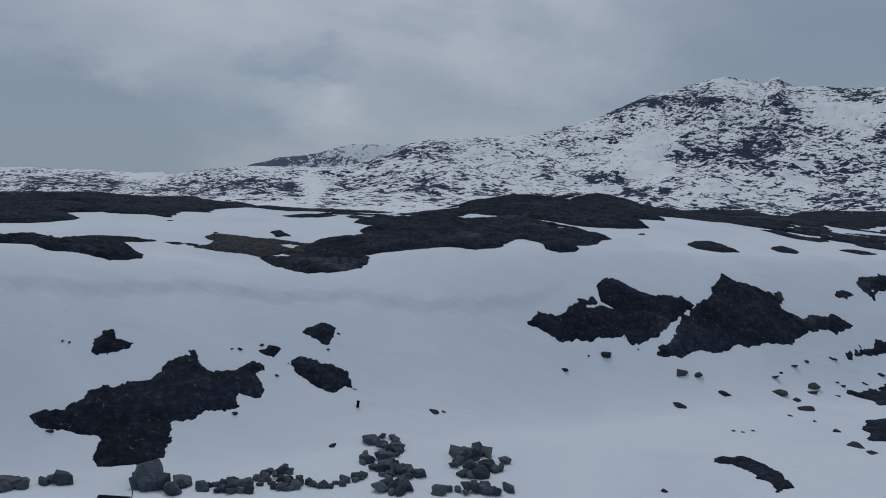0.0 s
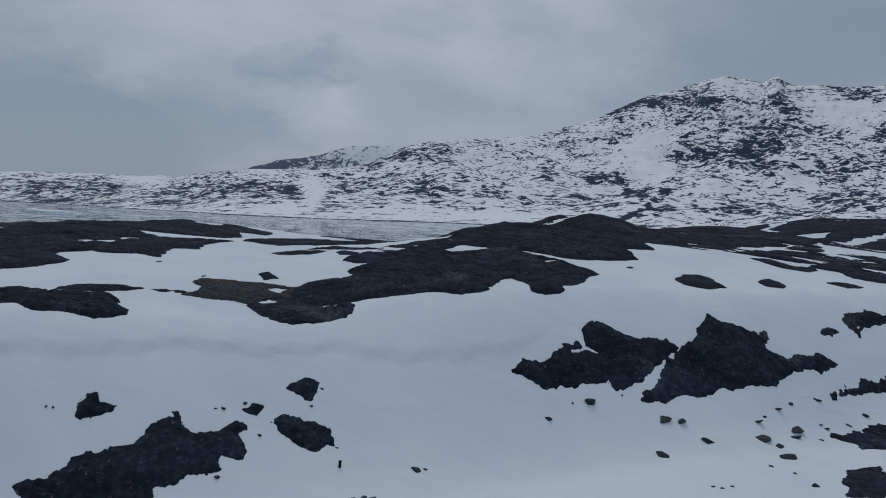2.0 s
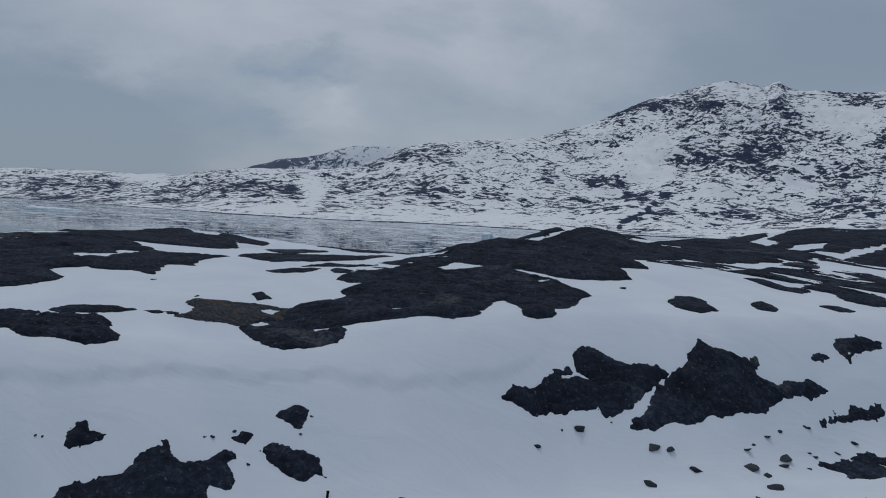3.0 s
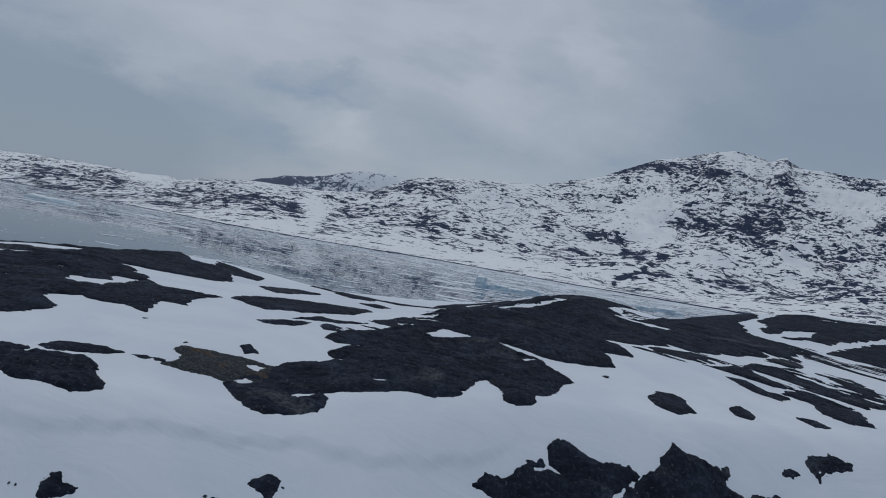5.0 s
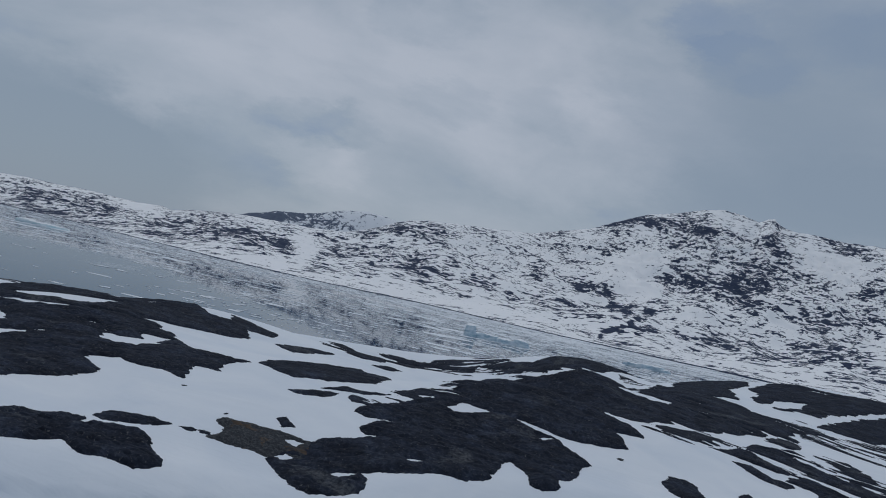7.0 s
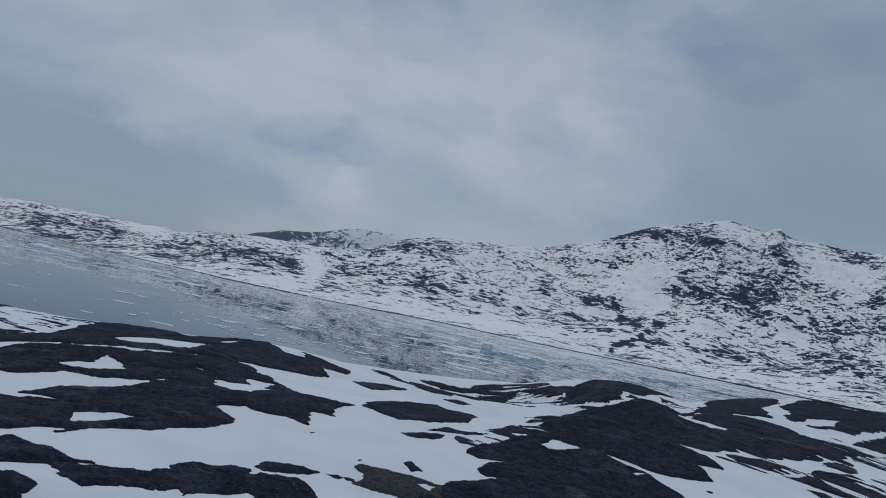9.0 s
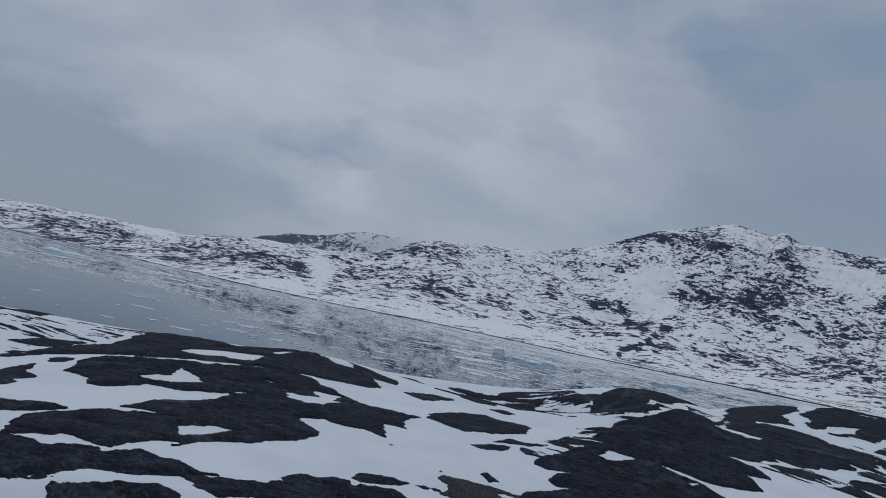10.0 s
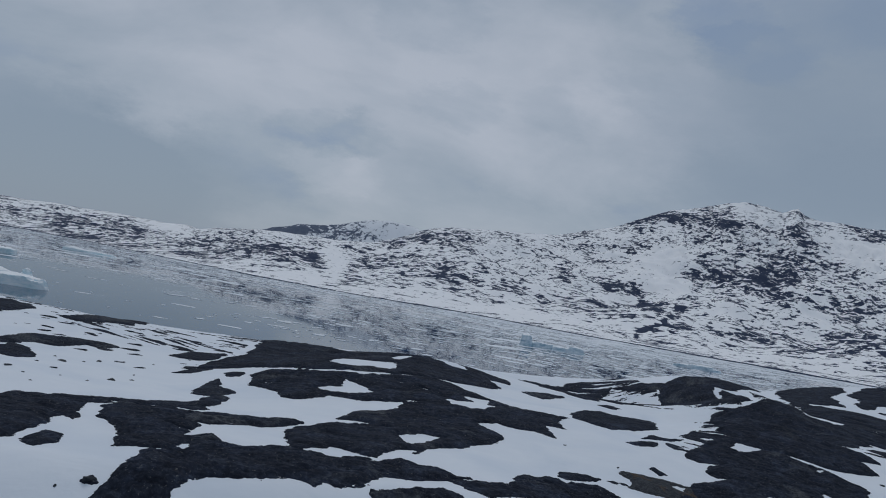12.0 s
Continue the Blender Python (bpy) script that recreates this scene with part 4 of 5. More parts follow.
outcrop("dark ice-smoothed bedrock shelf broken by snow patches", 0.45, ROCK, [[(-51.2, 47.1), (-51.3, 52.0), (-48.0, 56.3), (-42.2, 58.1), (-45.4, 59.2), (-47.9, 59.7), (-46.6, 65.6), (-42.4, 68.7), (-41.8, 74.3), (-46.3, 73.0), (-51.5, 74.4), (-54.3, 70.7), (-56.6, 71.3), (-58.1, 75.0), (-62.5, 77.8), (-63.5, 84.2), (-62.0, 88.0), (-55.3, 86.8), (-48.8, 86.3), (-44.1, 89.0), (-39.2, 94.1), (-36.0, 93.0), (-33.1, 88.5), (-33.8, 82.7), (-30.6, 72.7), (-29.7, 69.2), (-33.5, 65.9), (-31.6, 65.0), (-29.7, 62.7), (-30.5, 60.2), (-33.6, 57.1), (-34.3, 54.0), (-37.7, 51.6), (-38.6, 48.1), (-41.1, 43.6), (-43.6, 43.7), (-47.7, 43.6), (-49.7, 41.3)]], ragged=0.85, comb=0.6, streaks=0.7, bits=8)
outcrop("dark ice-smoothed bedrock shelf broken by snow patches", 0.40, ROCK, [[(-72.8, 89.1), (-72.7, 102.6), (-72.9, 121.8), (-76.2, 144.7), (-67.8, 146.6), (-56.2, 133.4), (-49.6, 136.2), (-42.3, 127.7), (-35.6, 115.6), (-29.3, 115.0), (-27.1, 105.6), (-33.7, 100.0), (-39.1, 92.8), (-49.1, 88.7), (-57.3, 88.7), (-66.2, 91.5)]], ragged=0.85, comb=0.5, streaks=0.75, bits=8)
outcrop("dark rock strip in snow beside the fjord", 0.30, ROCK, [[(-123.2, 115.9), (-122.7, 122.3), (-120.2, 123.8), (-113.4, 118.6), (-111.7, 108.8), (-111.5, 97.1)]])
outcrop("dark rock strip in snow beside the fjord", 0.30, ROCK, [[(-105.7, 112.0), (-107.4, 133.7), (-122.2, 181.2), (-119.2, 189.7), (-96.6, 122.1), (-99.7, 117.9), (-102.2, 110.0)]])
outcrop("dark rock strip in snow beside the fjord", 0.30, ROCK, [[(-97.8, 75.2), (-97.1, 79.1), (-97.2, 88.0), (-94.6, 91.1), (-92.1, 93.3), (-88.4, 95.0), (-86.8, 94.2), (-87.6, 89.3), (-89.8, 89.5), (-90.8, 82.2), (-93.3, 80.9), (-95.3, 71.3)]])
outcrop("dark rock strip in snow beside the fjord", 0.25, ROCK, [[(-91.0, 66.6), (-94.2, 76.9), (-91.4, 76.0), (-87.1, 69.9), (-87.7, 66.8)]])
outcrop("dark rock strip in snow beside the fjord", 0.25, ROCK, [[(-80.4, 97.3), (-79.5, 106.1), (-74.8, 110.8), (-73.8, 100.0), (-75.5, 97.3)]])
outcrop("dark rock strip in snow beside the fjord", 0.20, ROCK, [[(-73.9, 81.2), (-72.5, 87.5), (-70.9, 89.4), (-71.7, 82.9)]])
outcrop("dark ice-smoothed bedrock shelf broken by snow patches", 0.40, ROCK, [[(-77.0, 41.7), (-76.5, 46.0), (-74.5, 48.2), (-71.7, 50.5), (-68.4, 50.1), (-70.2, 47.4), (-68.3, 42.0), (-67.0, 38.9), (-68.8, 40.1), (-68.6, 36.9), (-68.2, 33.6), (-67.9, 31.4), (-69.1, 29.0)]], ragged=0.85, comb=0.6, streaks=0.7, bits=8)
outcrop("small dark rock knob melting out of the snow", 0.30, ROCK, [[(-67.2, 31.1), (-67.3, 34.3), (-65.5, 34.0), (-64.8, 32.0), (-65.6, 29.8)]])
outcrop("long low ledge of dark rock in the snow", 0.25, ROCK, [[(-71.3, 50.8), (-67.2, 53.3), (-64.1, 58.1), (-63.9, 67.1), (-62.0, 66.3), (-61.3, 60.9), (-62.7, 53.7), (-66.2, 50.8)]], ragged=0.85, comb=0.6, streaks=0.7, bits=8)
outcrop("small dark rock knob melting out of the snow", 0.25, ROCK, [[(-66.2, 65.4), (-67.3, 74.4), (-67.6, 80.4), (-65.2, 74.8), (-62.3, 71.2), (-63.4, 65.9)]])
outcrop("small dark rock knob melting out of the snow", 0.25, ROCK, [[(-63.0, 53.0), (-62.6, 57.0), (-60.6, 54.9), (-61.5, 52.5)]])
outcrop("small dark rock knob melting out of the snow", 0.30, ROCK, [[(-60.6, 26.6), (-59.9, 27.1), (-59.3, 26.6), (-60.1, 26.4)]])
outcrop("long low ledge of dark rock in the snow", 0.20, ROCK, [[(-22.4, 110.3), (-18.6, 113.0), (-15.1, 112.5), (-19.0, 106.2)]])
outcrop("small dark rock knob melting out of the snow", 0.25, ROCK, [[(-68.0, 85.0), (-65.3, 86.9), (-65.1, 83.2), (-66.8, 82.8)]])
outcrop("wide dark bedrock slab with snow lying in its hollows", 0.50, ROCK, [[(11.2, 114.1), (15.7, 115.6), (20.8, 117.5), (50.9, 170.8), (28.9, 117.4), (31.9, 116.3), (36.6, 116.4), (32.7, 101.3), (25.0, 93.8), (23.9, 102.3), (13.0, 86.5), (8.3, 84.9), (3.3, 85.3), (0.9, 90.0), (5.1, 89.3)]], ragged=0.6, comb=0.5)
outcrop("wide dark bedrock slab with snow lying in its hollows", 0.40, ROCK, [[(-4.6, 72.5), (3.2, 81.4), (8.3, 84.9), (14.7, 86.6), (19.7, 86.9), (18.0, 80.1), (13.1, 77.7), (8.9, 77.6), (3.2, 79.3), (6.7, 77.7), (-0.7, 74.6)]], ragged=0.7, comb=0.6)
outcrop("wide dark bedrock slab with snow lying in its hollows", 0.30, ROCK, [[(42.4, 81.2), (45.3, 81.4), (46.8, 79.3), (44.5, 72.8), (42.0, 71.6), (40.7, 73.7)]], ragged=0.7)
outcrop("thin dark rock strip in the snow of the bench", 0.15, ROCK, [[(2.1, 218.2), (20.5, 224.1), (24.0, 196.5), (17.1, 119.8), (17.9, 113.3), (9.6, 118.3), (-2.7, 122.9), (-13.6, 115.7)]], ragged=0.4, streaks=-0.02, bits=22)
outcrop("thin dark rock strip in the snow of the bench", 0.15, ROCK, [[(-8.9, 73.7), (1.4, 88.0), (6.8, 89.4), (2.0, 75.9), (-5.7, 70.0), (-8.5, 69.9)]], ragged=0.5, streaks=-0.05, bits=16)
outcrop("thin dark rock strip in the snow of the bench", 0.15, ROCK, [[(-101.7, 96.2), (-101.1, 111.9), (-95.3, 125.9), (-94.8, 192.2), (-76.2, 144.7), (-74.5, 108.8), (-84.5, 103.8), (-93.1, 95.4)]], ragged=0.35, streaks=-0.25, bits=26)
outcrop("thin dark rock strip in the snow of the bench", 0.15, ROCK, [[(47.3, 189.5), (53.3, 169.3), (51.9, 127.8), (54.3, 121.5), (44.7, 121.1), (36.8, 126.7)]], ragged=0.5, streaks=0.0, bits=16)
outcrop("thin dark rock strip in the snow of the bench", 0.15, ROCK, [[(26.0, 99.4), (35.6, 107.4), (41.0, 99.8), (41.1, 96.3), (30.4, 85.4), (24.7, 86.7)]], ragged=0.4, streaks=-0.15, bits=16)
outcrop("thin dark rock strip in the snow of the bench", 0.15, ROCK, [[(104.0, 214.2), (113.6, 207.7), (124.7, 202.8), (124.8, 190.3), (79.2, 120.2), (71.7, 116.0), (64.9, 118.3), (59.5, 118.5)]], ragged=0.45, streaks=-0.15, bits=20)
outcrop("thin dark rock strip in the snow of the bench", 0.15, ROCK, [[(57.1, 111.8), (62.0, 109.6), (61.6, 96.3), (57.2, 92.8), (54.1, 98.0)]], ragged=0.4, streaks=0.0, bits=16)
outcrop("thin dark rock strip in the snow of the bench", 0.15, ROCK, [[(-31.1, 211.8), (-10.5, 218.2), (11.8, 207.3), (-0.6, 122.6), (-11.0, 112.8), (-17.5, 115.4)]], ragged=0.4, streaks=-0.1, bits=16)

# ---- boulders ----
STONE_SHAPES = []
dice = random.Random(5)
for k in range(14):
    bm = bmesh.new()
    wide, deep, tall = dice.uniform(0.8, 1.1), dice.uniform(0.65, 1.0), dice.uniform(0.55, 0.85)
    for _ in range(17):
        v = Vector((dice.gauss(0, 1), dice.gauss(0, 1), dice.gauss(0, 1))).normalized()
        p = 1.0 / (abs(v.x) ** 4 + abs(v.y) ** 4 + abs(v.z) ** 4) ** (1 / 4)
        p = p * dice.uniform(0.85, 1.0)
        bm.verts.new((v.x * p * wide, v.y * p * deep, v.z * p * tall))
    hull = bmesh.ops.convex_hull(bm, input=bm.verts)
    bmesh.ops.delete(bm, geom=[g for g in hull["geom_interior"] if isinstance(g, bmesh.types.BMVert)], context="VERTS")
    bmesh.ops.bevel(bm, geom=list(bm.edges), offset=0.05, segments=1, affect="EDGES", clamp_overlap=True)
    data = bpy.data.meshes.new("boulder")
    bm.to_mesh(data)
    bm.free()
    data.materials.append(STONE)
    STONE_SHAPES.append(data)
DARK_SHAPES = [data.copy() for data in STONE_SHAPES]
for data in DARK_SHAPES:
    data.materials[0] = DARK_STONE


def boulder(x, y, z, size, flat, label, group, shapes=STONE_SHAPES):
    ob = new("boulder", shapes[dice.randrange(14)])
    tilt = pose(x, y, z, dice.uniform(-22, 22), dice.uniform(-22, 22), dice.uniform(0, 360))
    ob.matrix_basis = tilt @ Matrix.Diagonal((size, size * dice.uniform(0.75, 1.0), size * flat, 1))
    return tagged(ob, label, "boulder", group)


def ground_at(x, y):
    return float(land_height(np.array([x]), np.array([y]))[0])


def stone(x, y, half, up):
    boulder(x, y, ground_at(x, y) - 0.3 * up, half * 0.9, max(0.3, min(0.9, 1.3 * up / half)), "dark grey stone poking out of the snow", "single stones on the snow", DARK_SHAPES)


stone(15.1, 47.3, 0.63, 0.26)
stone(18.4, 49.0, 0.59, 0.20)
stone(22.4, 50.3, 0.66, 0.29)
stone(15.9, 50.2, 0.55, 0.27)
stone(17.0, 50.3, 0.43, 0.20)
stone(11.1, 50.6, 0.54, 0.27)
stone(8.0, 48.5, 0.29, 0.15)
stone(25.4, 52.1, 0.86, 0.17)
stone(25.0, 51.3, 0.55, 0.17)
stone(23.3, 49.6, 0.37, 0.25)
stone(22.8, 47.3, 0.86, 0.24)
stone(22.7, 51.8, 0.42, 0.13)
stone(16.1, 41.2, 0.17, 0.10)
stone(16.5, 40.9, 0.17, 0.07)
stone(17.1, 41.1, 0.20, 0.07)
stone(21.8, 41.5, 0.32, 0.18)
stone(21.2, 38.6, 0.53, 0.10)
stone(21.7, 37.7, 0.46, 0.13)
stone(9.5, 31.4, 0.35, 0.10)
stone(-4.9, 36.7, 0.37, 0.17)
stone(-17.4, 34.4, 0.26, 0.15)
stone(-10.0, 37.9, 0.24, 0.09)
stone(-0.1, 41.0, 0.31, 0.12)
stone(0.4, 41.2, 0.16, 0.09)
stone(24.8, 53.5, 0.39, 0.13)
stone(26.1, 54.4, 0.31, 0.09)
stone(28.6, 55.6, 0.32, 0.14)
stone(32.2, 55.7, 0.38, 0.24)
stone(-18.7, 38.2, 0.13, 0.09)
stone(-18.4, 38.3, 0.13, 0.09)
stone(-11.1, 41.3, 0.13, 0.10)
stone(-10.7, 41.5, 0.19, 0.10)
stone(-8.5, 40.7, 0.16, 0.09)
stone(-9.7, 42.2, 0.16, 0.10)
stone(9.8, 50.2, 0.15, 0.11)
stone(13.3, 51.3, 0.12, 0.08)
stone(27.8, 53.4, 0.22, 0.09)
stone(28.1, 53.2, 0.31, 0.13)
stone(30.2, 54.3, 0.32, 0.09)
stone(27.0, 51.7, 0.26, 0.09)
stone(20.9, 45.1, 0.30, 0.11)
stone(21.7, 43.7, 0.22, 0.11)
stone(-9.6, 41.0, 0.25, 0.16)
stone(-6.2, 43.2, 0.19, 0.10)
stone(-5.8, 44.4, 0.17, 0.10)
stone(23.4, 52.4, 0.26, 0.09)
stone(28.4, 55.6, 0.23, 0.09)
stone(-59.9, 26.8, 0.69, 0.30)
stone(-61.7, 25.8, 0.21, 0.13)
stone(-85.2, 60.4, 0.72, 0.29)
stone(-82.4, 65.0, 0.67, 0.22)
stone(-75.5, 64.7, 0.79, 0.29)
stone(-74.5, 68.7, 0.52, 0.30)
stone(-83.0, 78.7, 0.92, 0.25)
stone(-83.5, 75.0, 0.41, 0.16)
stone(-86.5, 73.5, 0.41, 0.16)
stone(-82.0, 58.1, 0.35, 0.14)
stone(-76.7, 96.6, 0.47, 0.19)
stone(-75.9, 72.9, 0.23, 0.16)
stone(-82.1, 82.1, 0.34, 0.13)
stone(-78.3, 85.7, 0.26, 0.13)
stone(-85.6, 67.1, 0.46, 0.12)
stone(-84.4, 71.0, 0.79, 0.12)
stone(-76.1, 60.3, 0.28, 0.10)
stone(-79.3, 60.8, 0.28, 0.11)
stone(-90.3, 68.6, 0.32, 0.16)
stone(-78.9, 53.6, 0.33, 0.10)
stone(-22.5, 63.9, 0.42, 0.16)
stone(-17.4, 59.2, 0.29, 0.10)
stone(18.5, 72.5, 0.71, 0.15)
stone(-44.4, 92.7, 1.15, 1.1)
stone(-42.8, 91.8, 0.6, 0.5)
coast_dice = random.Random(3)
bm = bmesh.new()
for k in range(150):
    x, y, half = coast_dice.uniform(-135, -66), coast_dice.uniform(80, 150), coast_dice.uniform(0.2, 0.9) ** 2.5 * 1.3 + 0.15
    far_shape = DARK_SHAPES[k % 14]
    begin = len(bm.verts)
    bm.from_mesh(far_shape)
    bm.verts.ensure_lookup_table()
    put = pose(x, y, ground_at(x, y), 0, 0, coast_dice.uniform(-30, 60)) @ Matrix.Diagonal((half * 2.0, half, half * 0.25, 1))
    bmesh.ops.transform(bm, matrix=put, verts=bm.verts[begin:])
tagged(mesh_object("scattered_stones", bm, ROCK), "small dark stones scattered over the snowy coast", "stones", kind="stuff")

def heap(cx, cy, a, b, turn, count, size):
    """A heap of broken stones: the outer ones lie on the ground, the inner ones on others."""
    c, s = math.cos(radians(turn)), math.sin(radians(turn))
    for k in range(int(count * 1.3)):
        r, w = math.sqrt(dice.random()), dice.uniform(0, 2 * math.pi)
        u, v = 0.93 * a * r * math.cos(w), 0.93 * b * r * math.sin(w)
        x, y = cx + u * c - v * s, cy + u * s + v * c
        big = size * dice.choice((0.75, 0.85, 0.95, 1.05, 1.2, 1.45)) * dice.uniform(0.85, 1.1)
        lift = max(0.0, 0.55 - r) * 1.3 * min(0.9, count / 22)
        boulder(x, y, ground_at(x, y) + big * 0.3 + lift * size * 1.6, big, dice.uniform(0.75, 1.0), "grey broken boulder in a heap on snow", "heaped boulders")


heap(-2.5, 35.6, 2.77, 1.26, -85, 30, 0.30)
heap(-1.2, 32.6, 1.13, 0.82, 7, 12, 0.28)
heap(-1.7, 30.9, 0.76, 0.58, 3, 8, 0.30)
heap(2.0, 34.3, 2.04, 1.25, 79, 24, 0.36)
heap(-6.5, 32.0, 1.58, 1.05, -68, 40, 0.20)
heap(-8.3, 30.7, 1.34, 0.68, -3, 18, 0.28)
heap(-4.7, 31.3, 1.20, 0.24, 3, 9, 0.22)
heap(-11.0, 30.8, 1.24, 0.87, -38, 10, 0.40)
heap(-17.0, 30.5, 0.78, 0.51, -15, 6, 0.42)
heap(-15.3, 30.9, 0.67, 0.42, -19, 4, 0.36)
heap(1.5, 30.8, 1.81, 0.35, 7, 14, 0.28)
heap(-3.3, 32.0, 0.59, 0.39, 0, 6, 0.24)
boulder(-11.6, 31.0, ground_at(-11.6, 31.0) + 0.45, 0.85, 0.8, "large brown-grey boulder lying among smaller ones", "heaped boulders")


# ---- marker post and dark box ----
def box_mesh(bm, sx, sy, sz, at, bevel=0.01):
    made = bmesh.ops.create_cube(bm, size=1.0, matrix=Matrix.Translation(at) @ Matrix.Diagonal((sx, sy, sz, 1)))
    edges = list({e for v in made["verts"] for e in v.link_edges})
    bmesh.ops.bevel(bm, geom=edges, offset=bevel, segments=2, affect="EDGES")


def marker_post(x, y):
    post = tagged(new("marker_post"), "short dark marker post standing in the snow", "post")
    post.matrix_basis = pose(x, y, ground_at(x, y), 0, 4, 20)
    bm = bmesh.new()
    box_mesh(bm, 0.13, 0.10, 0.40, (0, 0, 0.10), 0.015)
    part("stake", bm, DARK, post)
    bm = bmesh.new()
    box_mesh(bm, 0.16, 0.13, 0.06, (0, 0, 0.32), 0.012)
    part("cap", bm, DARK, post)


def dark_box(x, y):
    case = tagged(new("equipment_box"), "black weathered box with a thin rod among boulders", "box")
    case.matrix_basis = pose(x, y, ground_at(x, y) - 0.75, 0, 7, 14)
    bm = bmesh.new()
    box_mesh(bm, 1.5, 0.9, 0.75, (0, 0, 0.37), 0.03)
    part("body", bm, DARK, case)
    bm = bmesh.new()
    box_mesh(bm, 1.58, 0.98, 0.06, (0, 0, 0.775), 0.015)
    part("lid", bm, DARK, case)
    bm = bmesh.new()
    bmesh.ops.create_cone(bm, cap_ends=True, segments=10, radius1=0.02, radius2=0.015, depth=0.35, matrix=Matrix.Translation((0.45, 0.3, 0.97)))
    part("rod", bm, DARK, case)


marker_post(-4.1, 40.0)
dark_box(-12.1, 29.0)


# ---- ice on the fjord ----
def iceberg(label, x, y, turn, lobes, material, step=0.7):
    """A berg from lobes (x, y, half length, half width, turn, height) with steep broken sides."""
    L = np.array(lobes)
    r = (np.abs(L[:, :2]).max(1) + L[:, 2]).max() * 1.2
    xs, ys = np.meshgrid(np.arange(-r, r, step), np.arange(-r, r, step))
    zs = np.full(xs.shape, -2.0)
    seed = x * 0.13
    for cx, cy, a, b, t, h in lobes:
        d = lobe(xs, ys, cx, cy, a, b, t) + 0.9 * fractal(xs, ys, 6.0, seed, 4)
        top = h * (0.75 + 0.25 * np.clip(d / b, 0, 1)) + 0.10 * h * fractal(xs, ys, 7.0, seed + 3, 5)
        zs = np.maximum(zs, -2.0 + (top + 2.0) * ease(d / (0.8 + 0.1 * h)))
    data, _ = grid_mesh("iceberg", xs, ys, zs, zs > -1.9)
    data.polygons.foreach_set("use_smooth", np.zeros(len(data.polygons), bool))
    data.materials.append(material)
    ob = tagged(new("iceberg", data), label, "iceberg", "icebergs in the fjord")
    ob.matrix_basis = pose(x, y, 0, 0, 0, turn)


iceberg("low tabular iceberg with a snowy top and turquoise waterline", -302, 447, -8, [(0, 0, 24, 9, 0, 7.5), (-12, 2, 12, 8, 0, 9.0), (6, 3, 5, 3, 20, 11.0), (15, -2, 8, 6, 10, 5.5)], ICE)
iceberg("smooth white iceberg afloat in slush", -535, 815, -10, [(0, 0, 30, 12, 0, 7.0), (-14, 0, 16, 10, 0, 9.0)], ICE)
iceberg("long flat white iceberg afloat near the far shore", -652, 1285, -14, [(0, 0, 55, 14, 0, 5.0), (-30, 0, 18, 9, 0, 7.0)], ICE, 1.2)
iceberg("pale blue iceberg with a tall knob and a long low tail", 68, 715, 6, [(-26, 2, 8, 6, 60, 12.5), (-10, 4, 16, 5, 0, 6.0), (8, 0, 10, 7, 0, 5.0), (22, -1, 11, 5, 5, 7.0)], BLUE_ICE, 0.6)
iceberg("small worn blue iceberg among drifting slush", 242, 812, 0, [(0, 0, 16, 6, 0, 6.0), (-18, 4, 12, 5, 10, 4.0), (14, -2, 8, 5, 0, 3.5)], BLUE_ICE, 0.6)


def floe_points(rng, half, stretch):
    n = 9
    w = np.sort(rng.uniform(0, 2 * np.pi, n) * 0.25 + np.linspace(0, 2 * np.pi, n, endpoint=False))
    r = half * rng.uniform(0.65, 1.0, n)
    return r * np.cos(w) * stretch, r * np.sin(w)


def ice_floe(x, y, half, stretch, turn):
    rng = np.random.default_rng(int(abs(x) * 10 + abs(y)))
    px, py = floe_points(rng, half, stretch)
    bm = bmesh.new()
    low = [bm.verts.new((a, b, -0.2)) for a, b in zip(px, py)]
    top = [bm.verts.new((a * 0.97, b * 0.97, 0.12)) for a, b in zip(px, py)]
    crown = bm.verts.new((0, 0, 0.24))
    for k in range(len(low)):
        j = (k + 1) % len(low)
        bm.faces.new((low[k], low[j], top[j], top[k]))
        bm.faces.new((top[k], top[j], crown))
    ob = mesh_object("ice_floe", bm, DRIFT)
    ob.matrix_basis = pose(x, y, 0, 0, 0, turn)
    return tagged(ob, "flat white ice floe drifting on grey water", "ice floe", "single floes in open water")


ice_floe(-216, 505, 4.5, 2.6, -8)
ice_floe(-157, 411, 4.0, 2.4, -6)
ice_floe(-191, 395, 3.0, 1.8, 0)
ice_floe(-158, 458, 2.6, 2.2, -6)
ice_floe(-270, 470, 3.5, 1.8, 10)
floe_dice = random.Random(21)
for k in range(84):
    d, w = floe_dice.uniform(330, 900), radians(floe_dice.uniform(-40, 8))
    ice_floe(d * math.sin(w), d * math.cos(w), floe_dice.uniform(0.8, 2.4) * d / 500, floe_dice.uniform(1.2, 2.4), floe_dice.uniform(-14, 6))


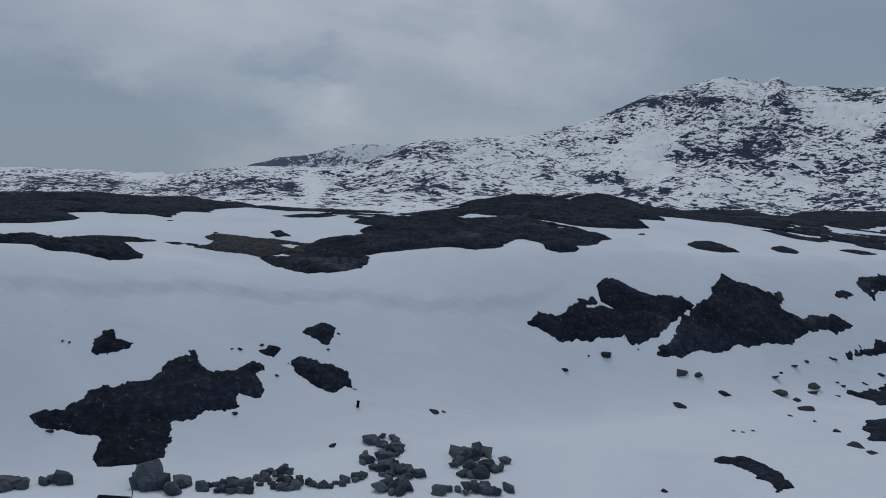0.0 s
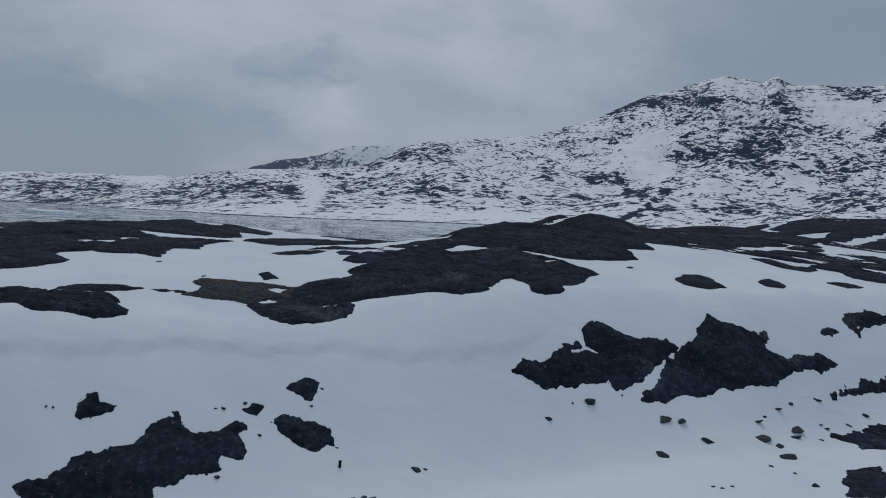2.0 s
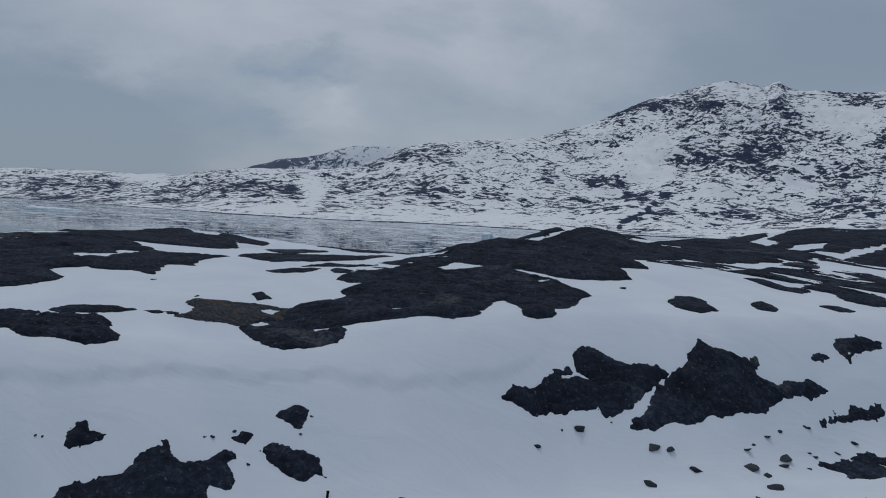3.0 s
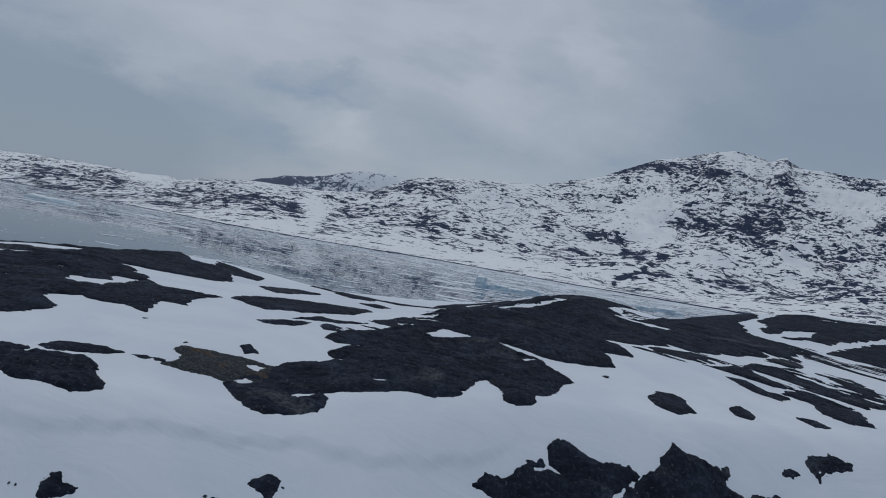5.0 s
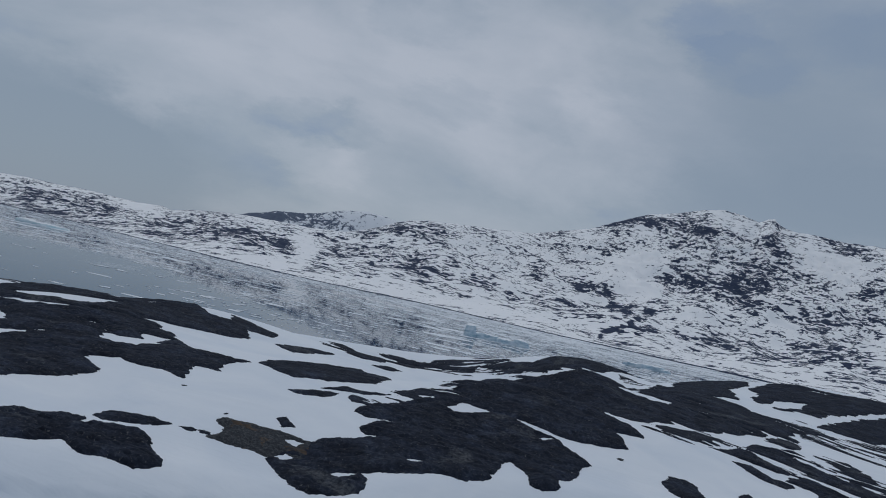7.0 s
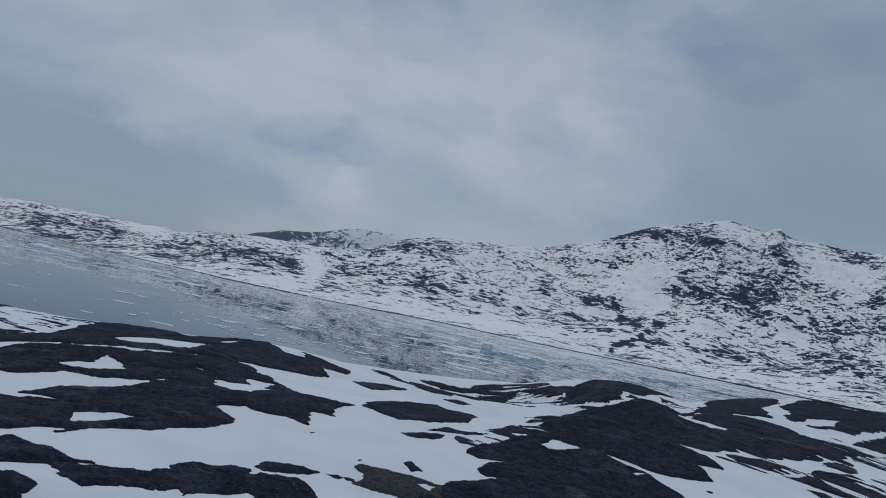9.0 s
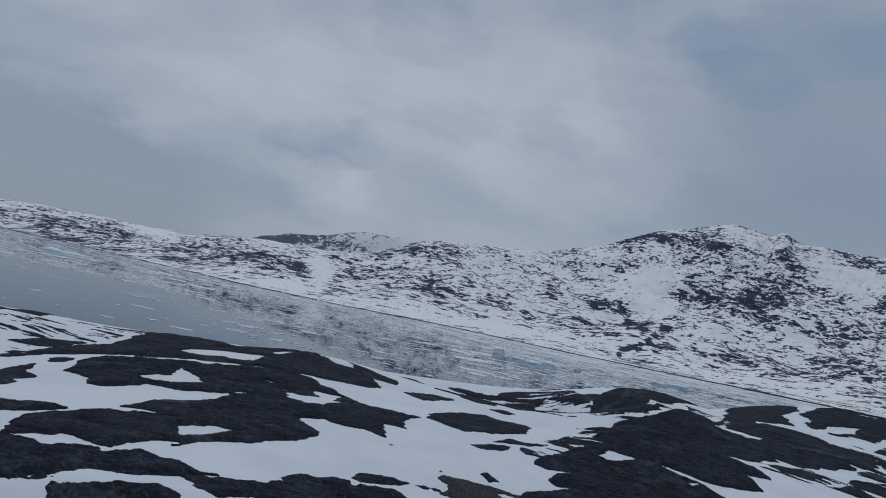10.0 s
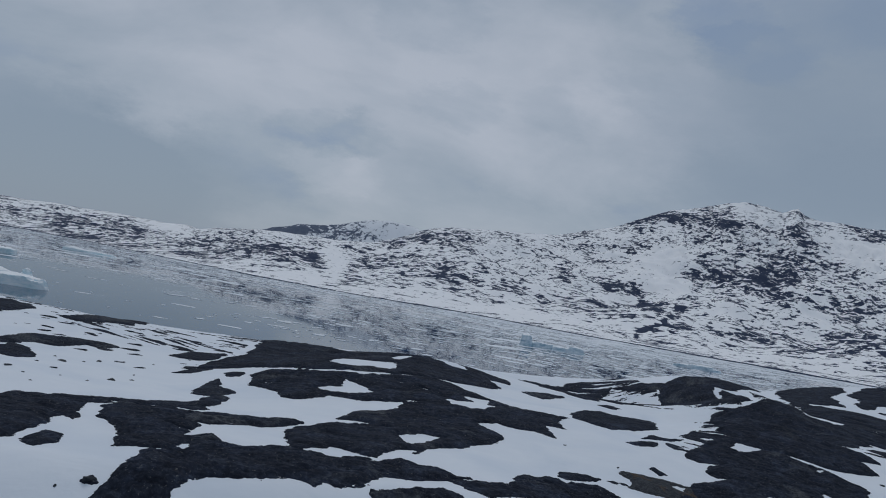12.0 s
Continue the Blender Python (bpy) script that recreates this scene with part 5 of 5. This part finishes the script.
def drift_ice():
    """Broken ice that thickens towards the far shore, in lanes."""
    rng = np.random.default_rng(9)
    n = 170000
    x = rng.uniform(-1700, 900, n)
    y = rng.uniform(330, 2700, n)
    shore = np.interp(np.degrees(np.arctan2(x, y)), AZ, SHORE)
    r = np.hypot(x, y)
    gather = (y + 0.8 * x - 300) / 620
    lanes = fractal(x * 0.7 + y * 0.2, y - x * 0.2, 130.0, 3, 5)
    keep = (r < shore - 4) & (land_height(x, y) < -1.0) & (rng.uniform(0, 1, n) < np.clip(0.75 * gather + 0.7 * lanes, 0.015, np.interp(x / y, [-0.5, -0.1, 0.1], [0.12, 0.24, 0.65]))) & (lanes > -0.35 + 0.3 * (gather < 0.3))
    x, y, r = x[keep][:20000], y[keep][:20000], r[keep][:20000]
    m = len(x)
    half = np.exp(rng.normal(0.95, 0.6, m)) * np.clip(r / 900, 0.5, 1.5)
    long = rng.uniform(1.0, 2.4, m)
    turn = np.radians(rng.normal(-5, 22, m))
    k = 7
    w = np.linspace(0, 2 * np.pi, k, endpoint=False)[None] + rng.uniform(-0.3, 0.3, (m, k))
    rad = half[:, None] * rng.uniform(0.6, 1.0, (m, k))
    u, v = rad * np.cos(w) * long[:, None], rad * np.sin(w)
    px = x[:, None] + u * np.cos(turn)[:, None] - v * np.sin(turn)[:, None]
    py = y[:, None] + u * np.sin(turn)[:, None] + v * np.cos(turn)[:, None]
    up = rng.uniform(0.06, 0.28, m)[:, None] + np.zeros((m, k))
    verts = np.concatenate([np.stack([px, py, up], -1), np.stack([px, py, up * 0 - 0.3], -1)], 1).reshape(-1, 3)
    base = (np.arange(m) * 2 * k)[:, None]
    tops = base + np.arange(k)[None]
    faces = [tuple(f) for f in tops.tolist()]
    for j in range(k):
        i = (j + 1) % k
        faces += [tuple(f) for f in np.stack([base[:, 0] + j, base[:, 0] + k + j, base[:, 0] + k + i, base[:, 0] + i], -1).tolist()]
    data = bpy.data.meshes.new("drift_ice")
    data.from_pydata(verts.tolist(), [], faces)
    data.materials.append(DRIFT)
    tagged(new("drift_ice", data), "broken white drift ice spread over the fjord", "drift ice", kind="stuff")


drift_ice()
